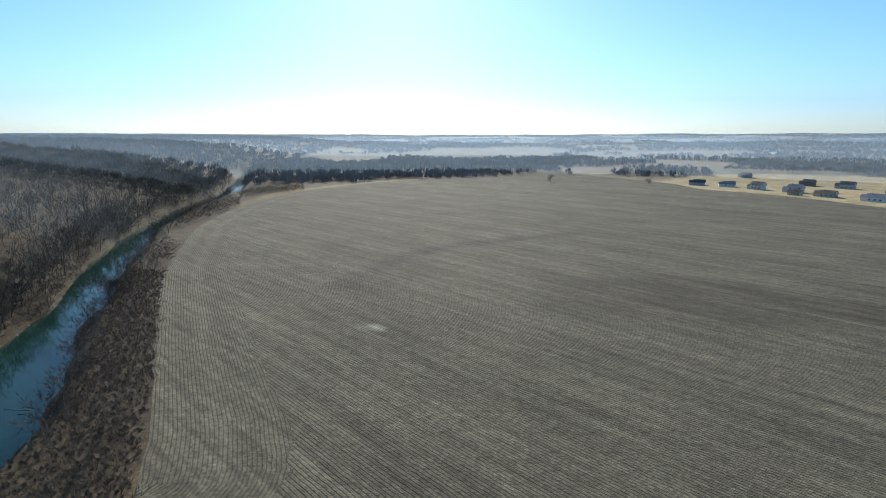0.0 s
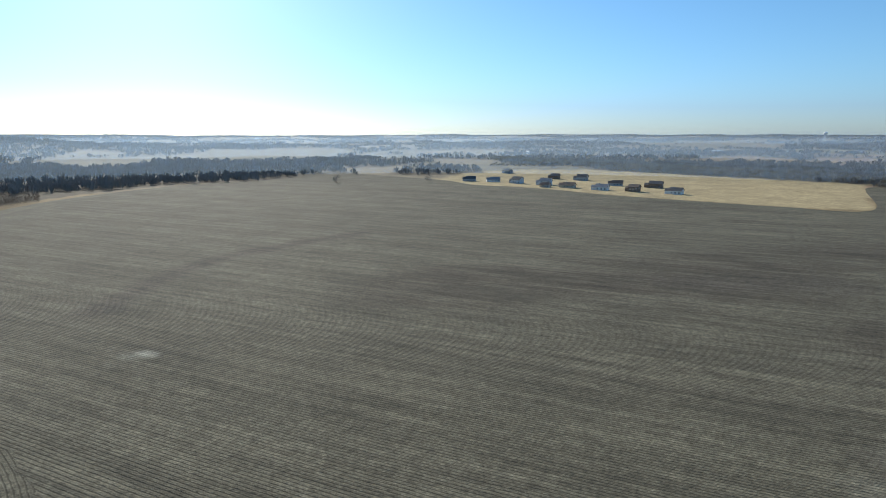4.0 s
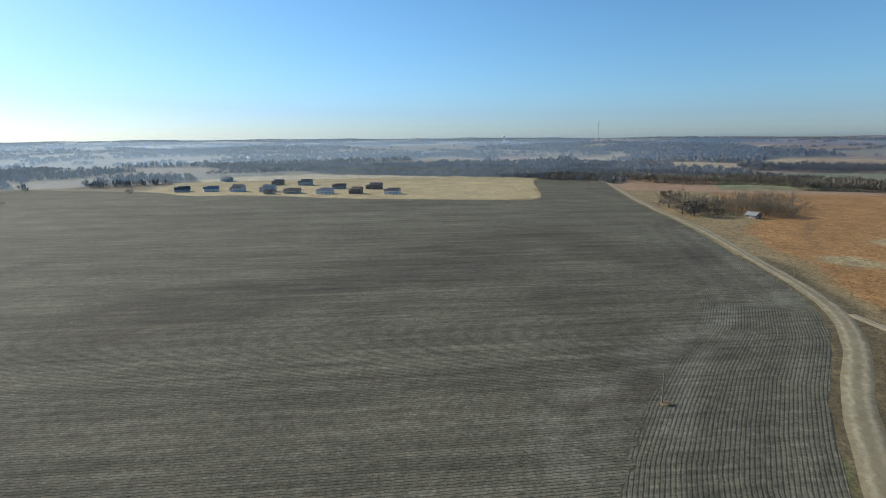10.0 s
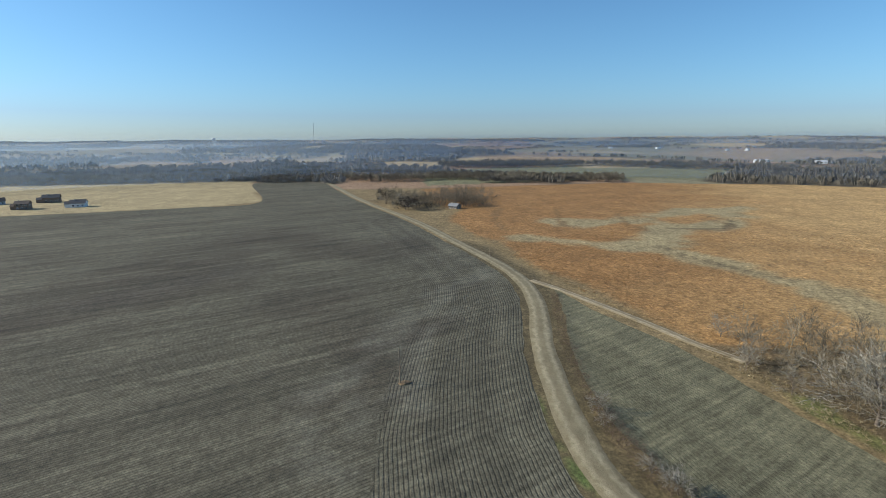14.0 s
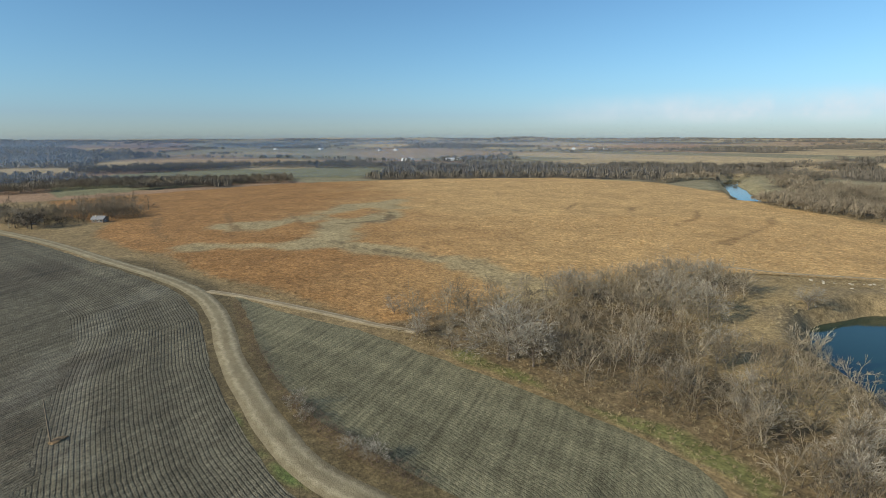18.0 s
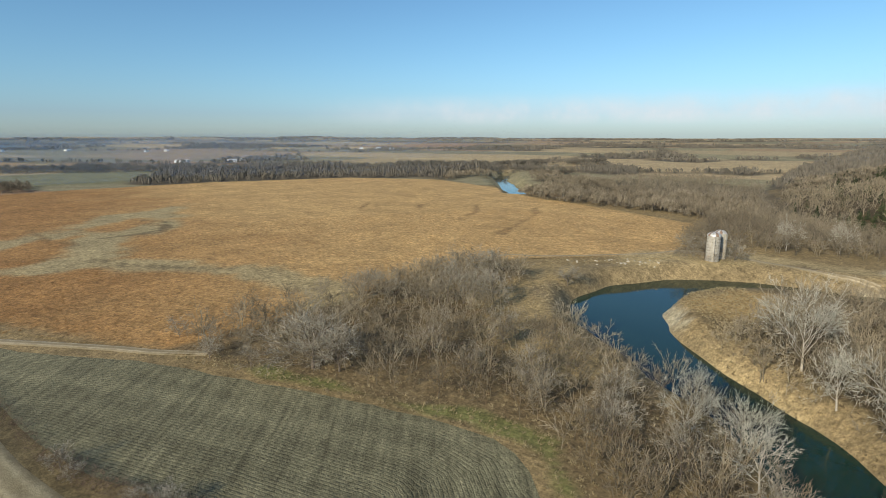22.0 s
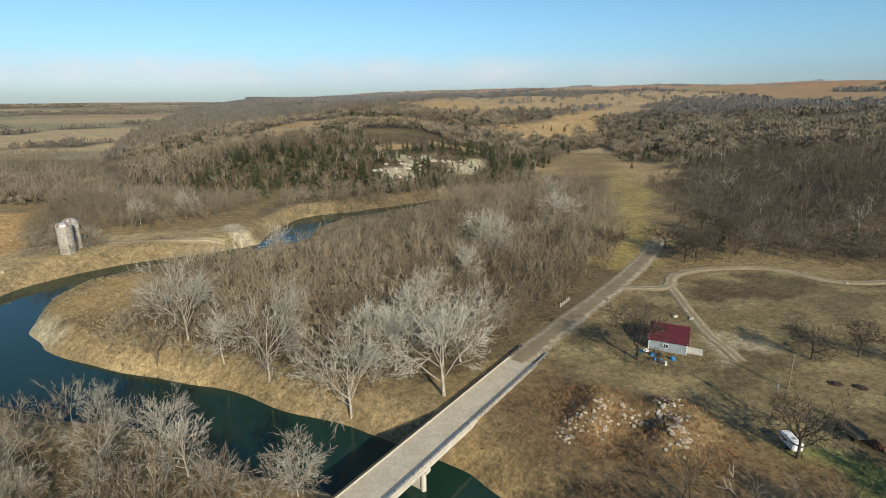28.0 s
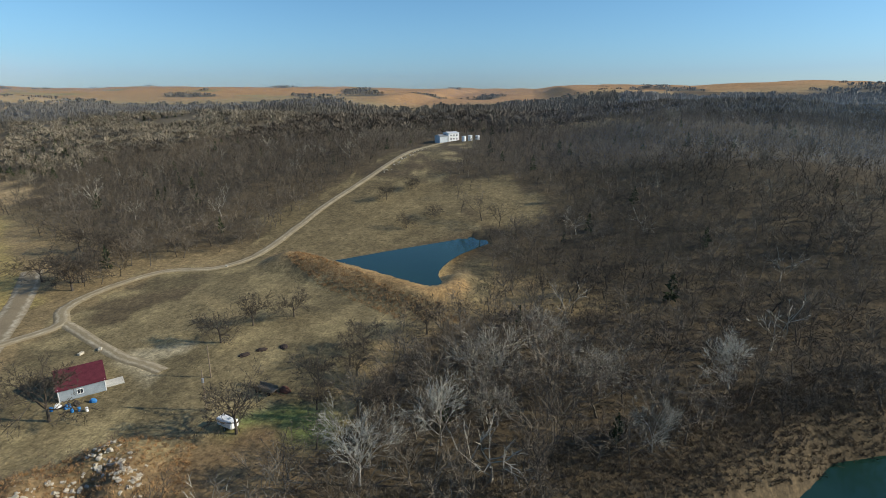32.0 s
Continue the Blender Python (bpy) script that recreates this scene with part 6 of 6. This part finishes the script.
# small barn in the yard
barn = thing("small_barn", -85.0, -102.3, level(-88, -99), 135, "small pale blue-grey metal barn with a maroon roof", "barn")
gable_block(barn, 0, 0, 8.8, 11.0, 2.8, 2.3, WALLS["barn"], ROOFS["maroon"], 0.35)
for x in (4.0,):
    window(barn, x, 0, 1.0, 1.0, 1.0, "x", -1)
part("side_door", boxes((6.6, -0.06, 0, 7.5, -0.004, 2.05)), WALLS["barn"], barn)
part("big_door", boxes((8.804, 2.2, 0, 8.87, 5.2, 2.6)), WALLS["grey"], barn)
part("slab", boxes((8.9, 1.4, -0.4, 12.5, 5.0, 0.12)), CONCRETE, barn, "pale concrete slab")
for x in (0.03, 8.77):
    part("corner_trim", boxes((x - 0.09, -0.08, -0.3, x + 0.09, -0.004, 3.0)), WHITE_PAINT, barn)
BLUE = worn("blue_plastic", (0.03, 0.16, 0.42), (0.06, 0.24, 0.52), 0.4, 0.5)


def heap(name, x, y, r, h, material, label, category, seed):
    """A slumped pile with folds."""
    q = np.random.default_rng(seed)
    bm = bmesh.new()
    bmesh.ops.create_icosphere(bm, subdivisions=3, radius=1)
    for v in bm.verts:
        k = 1 + 0.22 * noise.noise(v.co * 2.3 + Vector((seed, 0, 0))) + 0.12 * noise.noise(v.co * 6 + Vector((0, seed, 0)))
        v.co = Vector((v.co.x * r * k, v.co.y * r * 0.7 * k, max(v.co.z, -0.25) * h * k))
    ob = thing(name, x, y, level(x, y), q.uniform(0, 180), label, category)
    part("body", bm, material, ob)
    return ob


def barrel(x, y, material, label, lying=False):
    ob = thing("barrel", x, y, level(x, y), 20, label, "barrel", "barrels beside the barn")
    bm = bmesh.new()
    for z0, z1, r0, r1 in ((0, 0.3, 0.28, 0.3), (0.3, 0.6, 0.3, 0.3), (0.6, 0.9, 0.3, 0.28)):
        rod(bm, (0, 0, z0), (0, 0, z1), r0, r1, 14)
    part("drum", bm, material, ob)
    part("rim", rods(((0, 0, 0.88), (0, 0, 0.93), 0.3, 0.3, 14), ((0, 0, 0.29), (0, 0, 0.33), 0.315, 0.315, 14), ((0, 0, 0.58), (0, 0, 0.62), 0.315, 0.315, 14)), material, ob)


heap("tarp_pile", -83.6, -99.0, 0.9, 0.9, BLUE, "crumpled blue tarpaulin over a pile beside the barn", "tarp", 3)
heap("tarp_pile", -86.5, -95.4, 0.8, 0.8, BLUE, "blue tarpaulin draped over junk beside the barn", "tarp", 6)
heap("white_tank_heap", -83.2, -101.0, 0.8, 1.0, WHITE_PAINT, "rounded white plastic tank beside the barn", "tank", 9)
heap("scrap_pile", -84.8, -98.0, 0.9, 1.1, DARK_STEEL, "dark scrap metal beside the barn", "scrap", 12)
for x, y in ((-82.2, -96.6), (-82.8, -95.4), (-81.8, -101.2)):
    barrel(x, y, BLUE, "blue plastic barrel beside the barn")
barrel(-83.0, -93.8, WHITE_PAINT, "white plastic barrel beside the barn")


def utility_pole(x, y, tall, label, arm=False, box_on=False):
    ob = thing("utility_pole", x, y, level(x, y), 30, label, "pole", "wooden utility poles")
    part("pole", rods(((0, 0, -0.5), (0, 0, tall), 0.17, 0.11, 10)), POLE_WOOD, ob)
    if arm:
        part("crossarm", boxes((-1.1, -0.06, tall - 0.75, 1.1, 0.06, tall - 0.6)), POLE_WOOD, ob)
        for k in (-1.0, -0.4, 0.4, 1.0):
            part("insulator", rods(((k, 0, tall - 0.598), (k, 0, tall - 0.42), 0.05, 0.03, 8)), GALVANISED, ob)
    if box_on:
        part("transformer", rods(((0.38, 0, tall - 2.6), (0.38, 0, tall - 1.7), 0.24, 0.24, 12)), GALVANISED, ob, "grey round transformer")
    return ob


utility_pole(115.1, 28.4, 8.8, "weathered wooden pole standing alone in the crop field")
utility_pole(-87.2, -69, 9.4, "wooden utility pole with a grey transformer in the yard", False, True)
utility_pole(-100.2, -76, 8.2, "brown wooden pole in the yard")
utility_pole(253, 20, 5.0, "short wooden post beside the gravel road")
heap("weed_clump", 115.6, 27.4, 1.6, 0.5, worn("dry_weeds", (0.16, 0.11, 0.06), (0.26, 0.18, 0.1), 0.3, 0.95, 0, 0.1), "brown weeds round the pole's foot", "weeds", 15)

for k in range(5):
    x, y = -79.0 - 1.3 * k, -134.0 - 0.9 * k
    post = thing("stone_post", x, y, level(x, y), 23 * k, "stumpy pale weathered post beside the road", "post", "row of pale posts")
    part("shaft", soft_boxes(0.05, (-0.2, -0.2, -0.3, 0.2, 0.2, 1.4 - 0.15 * (k % 3))), STAVE, post)
for k, (x, y) in enumerate(((-106, -116), (-109, -113), (-181, -119))):
    block = thing("stone_block", x, y, level(x, y), 31 * k, "pale stone block lying beside the driveway", "stone", "pale blocks")
    part("body", soft_boxes(0.12, (-0.8, -0.45, -0.2, 0.8, 0.45, 0.55)), STONE, block)

# trailer and wagon
trailer = thing("white_trailer", -82, -60.6, level(-82, -60.6), 70, "small white camper trailer under a bare tree", "trailer")
part("shell", soft_boxes(0.25, (-2.9, -1.0, 0.5, 1.5, 1.0, 2.2)), WHITE_PAINT, trailer)
part("drawbar", rods(((1.5, 0.5, 0.55), (2.8, 0, 0.5), 0.06), ((1.5, -0.5, 0.55), (2.8, 0, 0.5), 0.06), ((2.6, 0, 0.5), (2.6, 0, 0.0), 0.05)), DARK_STEEL, trailer)
TYRE = worn("tyre_rubber", (0.02, 0.02, 0.02), (0.04, 0.04, 0.04), 0.3, 0.9)
for s in (-1, 1):
    wheel = part("wheel", rods(((-0.3, s * 0.96, 0.36), (-0.3, s * 1.16, 0.36), 0.36, 0.36, 16)), TYRE, trailer)
    part("rim", rods(((-0.3, s * 1.162, 0.36), (-0.3, s * 1.19, 0.36), 0.2, 0.2, 12)), GALVANISED, wheel)
    window(trailer, -0.9, s * 1.0, 1.3, 0.9, 0.45, "x", s)
part("roof_vent", soft_boxes(0.03, (-0.3, -0.3, 2.202, 0.3, 0.3, 2.32)), GALVANISED, trailer)
RUST = worn("rusty_steel", (0.12, 0.05, 0.03), (0.22, 0.10, 0.06), 0.4, 0.85)
wagon = thing("farm_wagon", -96, -60, level(-96, -60), 75, "rusty old farm wagon with a grey wooden bed", "wagon")
part("bed", soft_boxes(0.03, (-2.6, -1.1, 0.8, 2.6, 1.1, 0.98)), POLE_WOOD, wagon)
for s in (-1, 1):
    part("side_board", boxes((-2.6, s * 1.06 - 0.03, 0.984, 2.6, s * 1.06 + 0.03, 1.7)), POLE_WOOD, wagon)
    for x in (-1.7, 1.7):
        w = part("wheel", rods(((x, s * 0.95, 0.42), (x, s * 1.15, 0.42), 0.42, 0.42, 16)), TYRE, wagon)
        part("hub", rods(((x, s * 1.152, 0.42), (x, s * 1.2, 0.42), 0.18, 0.14, 10)), RUST, w)
for x in (-1.7, 1.7):
    part("axle", rods(((x, -1.0, 0.5), (x, 1.0, 0.5), 0.07)), RUST, wagon)
part("tongue", rods(((2.6, 0, 0.7), (5.0, 0, 0.25), 0.07)), RUST, wagon)
heap("scrap_heap", -97, -56, 1.4, 1.2, RUST, "rusty red machinery scrap beside the wagon", "scrap", 18)
for x, y, s in ((-112, -74, 21), (-115.5, -71, 23), (-118, -66, 25)):
    heap("brush_pile", x, y, 1.5, 0.5, worn("burnt_brush", (0.03, 0.022, 0.018), (0.07, 0.05, 0.04), 0.3, 0.95, 0, 0.1), "dark low pile of burnt brush in the yard", "brush pile", s)

# ---- rocks ----
ROCKS = []
for k in range(5):
    bm = bmesh.new()
    bmesh.ops.create_cube(bm, size=0.86)
    bmesh.ops.bevel(bm, geom=list(bm.edges), offset=0.13, segments=1, affect="EDGES")
    for v in bm.verts:
        v.co = v.co + 0.16 * noise.noise_vector(v.co * 2.6 + Vector((k * 7, 0, 0)))
        v.co.z *= 0.6
    me = bpy.data.meshes.new("rock")
    bm.to_mesh(me)
    bm.free()
    me.materials.append(STONE)
    ROCKS.append(me)


def rocks(name, line, wide, count, size, label, seed):
    r = np.random.default_rng(seed)
    line = np.asarray(line, float)
    x0, y0 = line.mean(0)
    ob = thing(name, x0, y0, level(x0, y0), 0, label, "rocks")
    for _ in range(count):
        i = r.integers(len(line) - 1)
        p = line[i] + (line[i + 1] - line[i]) * r.random() + r.normal(size=2) * wide
        s = size * r.uniform(0.4, 1.3) ** 1.5
        rock = part("rock", ROCKS[r.integers(5)], STONE, ob)
        rock.matrix_basis = pose(p[0] - x0, p[1] - y0, level(p[0], p[1]) - level(x0, y0) + 0.12 * s, r.uniform(-25, 25), r.uniform(-25, 25), r.uniform(0, 360)) @ Matrix.Diagonal((s, s * r.uniform(0.6, 1.1), s * r.uniform(0.6, 1), 1))


rocks("rubble_pile", [(-45, -77), (-49, -81), (-53, -76), (-57, -82), (-66, -74), (-70, -80), (-62, -66), (-64, -70)], 1.3, 290, 0.66, "broken pale limestone rubble among dry weeds", 31)
rocks("riprap", [(128, -206), (116, -218), (106, -228), (98, -234)], 3.2, 42, 1.0, "pale riprap stones on the steep river bank", 32)
rocks("driveway_stones", [(-330, -95), (-370, -88), (-420, -78)], 1.2, 40, 1.2, "line of pale stones beside the hill driveway", 33)
rocks("river_stones", [(-128, 150), (-134, 168), (-142, 190), (-150, 205)], 1.5, 60, 0.9, "pale stones along the river's far bank", 34)
rocks("outcrop_stones", OUTCROP, 6, 90, 3.0, "limestone ledges breaking out of the bluff", 35)

# ---- landmarks on the horizon ----
x, y = 2527, 1621
tower = thing("water_tower", x, y, level(x, y), 0, "white water tower on the horizon", "water tower")
z = 66 - level(x, y)
bm = bmesh.new()
bmesh.ops.create_uvsphere(bm, u_segments=20, v_segments=12, radius=9, matrix=Matrix.Translation((0, 0, z)) @ Matrix.Diagonal((1, 1, 0.75, 1)))
part("tank", bm, WHITE_PAINT, tower)
for t in range(6):
    a = t * math.pi / 3
    part("leg", rods(((math.cos(a) * 9, math.sin(a) * 9, -2), (math.cos(a) * 7.6, math.sin(a) * 7.6, z), 0.6, 0.5, 8)), WHITE_PAINT, tower)
part("riser", rods(((0, 0, -2), (0, 0, z - 6), 1.2, 1.2, 12)), WHITE_PAINT, tower)
x, y = 2393, 1025
mast = thing("radio_mast", x, y, level(x, y), 0, "slender lattice radio mast on the horizon", "mast")
h = 134 - level(x, y)
for a in (0, 2.1, 4.2):
    part("leg", rods(((math.cos(a), math.sin(a), -1), (math.cos(a), math.sin(a), h), 0.28, 0.28, 6)), GALVANISED, mast)
for k in range(24):
    z0, z1 = k * h / 24, (k + 1) * h / 24
    part("brace", rods(((1, 0, z0), (-0.5, 0.866, z1), 0.12, 0.12, 4), ((-0.5, 0.866, z0), (-0.5, -0.866, z1), 0.12, 0.12, 4), ((-0.5, -0.866, z0), (1, 0, z1), 0.12, 0.12, 4)), GALVANISED, mast)

# ---- cloud bank low over the southern horizon ----
def cloud_material():
    n = Nodes("thin_cloud", 1.0)
    n.tree.nodes.remove(n.bsdf)
    glow, clear, mixed = (n.tree.nodes.new(k) for k in ("ShaderNodeEmission", "ShaderNodeBsdfTransparent", "ShaderNodeMixShader"))
    # the cloud glows by itself: emission stands in for sunlight on it
    glow.inputs["Color"].default_value, glow.inputs["Strength"].default_value = (0.80, 0.80, 0.84, 1), 0.95
    streak = n.noise(420, 5, 0.0, 1.0)
    n.link(n.math("MULTIPLY", n.attr("veil"), n.span(streak, 0.15, 0.9, 0.25, 1.0)), mixed.inputs[0])
    n.link(clear.outputs[0], mixed.inputs[1])
    n.link(glow.outputs[0], mixed.inputs[2])
    n.link(mixed.outputs[0], n.tree.nodes["Material Output"].inputs["Surface"])
    return n.mat


yaw = np.radians(np.linspace(-250, -118, 90))
rise = np.linspace(0, 1, 14)
A, B = np.meshgrid(yaw, rise, indexing="ij")
fade = ease(-118, -146, np.degrees(A)) * ease(-232, -200, np.degrees(A))
X, Y = -np.sin(A) * 4700, np.cos(A) * 4700
Z = 70 + B * 420
k = (np.arange(89)[:, None] * 14 + np.arange(13)[None, :]).ravel()
me = mesh_from("cloud_bank", np.stack([X.ravel(), Y.ravel(), Z.ravel()], 1), np.stack([k, k + 14, k + 15, k + 1], 1), cloud_material(), True)
value(me, "veil", (0.85 * fade * ease(0.10, 0.34, B) * ease(0.85, 0.42, B)).ravel())
bank = tagged(new("backdrop_cloud", me), "thin pale cloud bank low over the horizon", "cloud", kind="structure")
bank.visible_shadow = False


# ---- thin haze over the sunward valley: sheets that scatter the sun's and the sky's light ----
def haze_material():
    n = Nodes("thin_haze", 1.0)
    n.tree.nodes.remove(n.bsdf)
    fore, back, lit, clear, mixed = (n.tree.nodes.new(k) for k in ("ShaderNodeBsdfTranslucent", "ShaderNodeBsdfDiffuse", "ShaderNodeMixShader", "ShaderNodeBsdfTransparent", "ShaderNodeMixShader"))
    fore.inputs["Color"].default_value = back.inputs["Color"].default_value = (0.56, 0.72, 0.90, 1)
    lit.inputs[0].default_value = 0.25
    n.link(fore.outputs[0], lit.inputs[1])
    n.link(back.outputs[0], lit.inputs[2])
    n.link(n.math("MULTIPLY", n.attr("veil"), n.noise(300, 3, 0.8, 1.15)), mixed.inputs[0])
    n.link(clear.outputs[0], mixed.inputs[1])
    n.link(lit.outputs[0], mixed.inputs[2])
    n.link(mixed.outputs[0], n.tree.nodes["Material Output"].inputs["Surface"])
    return n.mat


HAZE = haze_material()
for reach, thick, west, east, high in ((330, 0.05, -105, -26, 105), (560, 0.09, -100, -18, 115), (800, 0.14, -70, 150, 125), (1300, 0.22, -70, 155, 140), (2500, 0.30, -70, 160, 190), (900, 0.08, 165, 285, 190), (2000, 0.12, 165, 285, 330)):
    az = np.radians(np.linspace(west, east, 60))
    up = np.linspace(0, 1, 13)
    A, B = np.meshgrid(az, up, indexing="ij")
    X, Y = np.sin(A) * reach, np.cos(A) * reach
    Z = -5 + B * high
    k = (np.arange(59)[:, None] * 13 + np.arange(12)[None, :]).ravel()
    me = mesh_from("haze", np.stack([X.ravel(), Y.ravel(), Z.ravel()], 1), np.stack([k, k + 13, k + 14, k + 1], 1), HAZE, True)
    value(me, "veil", (thick * ease(west, west + 30, np.degrees(A)) * ease(east, east - min(55, 0.22 * (east - west)), np.degrees(A)) * (ease(170, 90, Z) if west > 0 else ease(74, 36, Z))).ravel())
    tagged(new("backdrop_haze", me), "thin blue winter haze hanging over the valley", "haze", kind="structure")
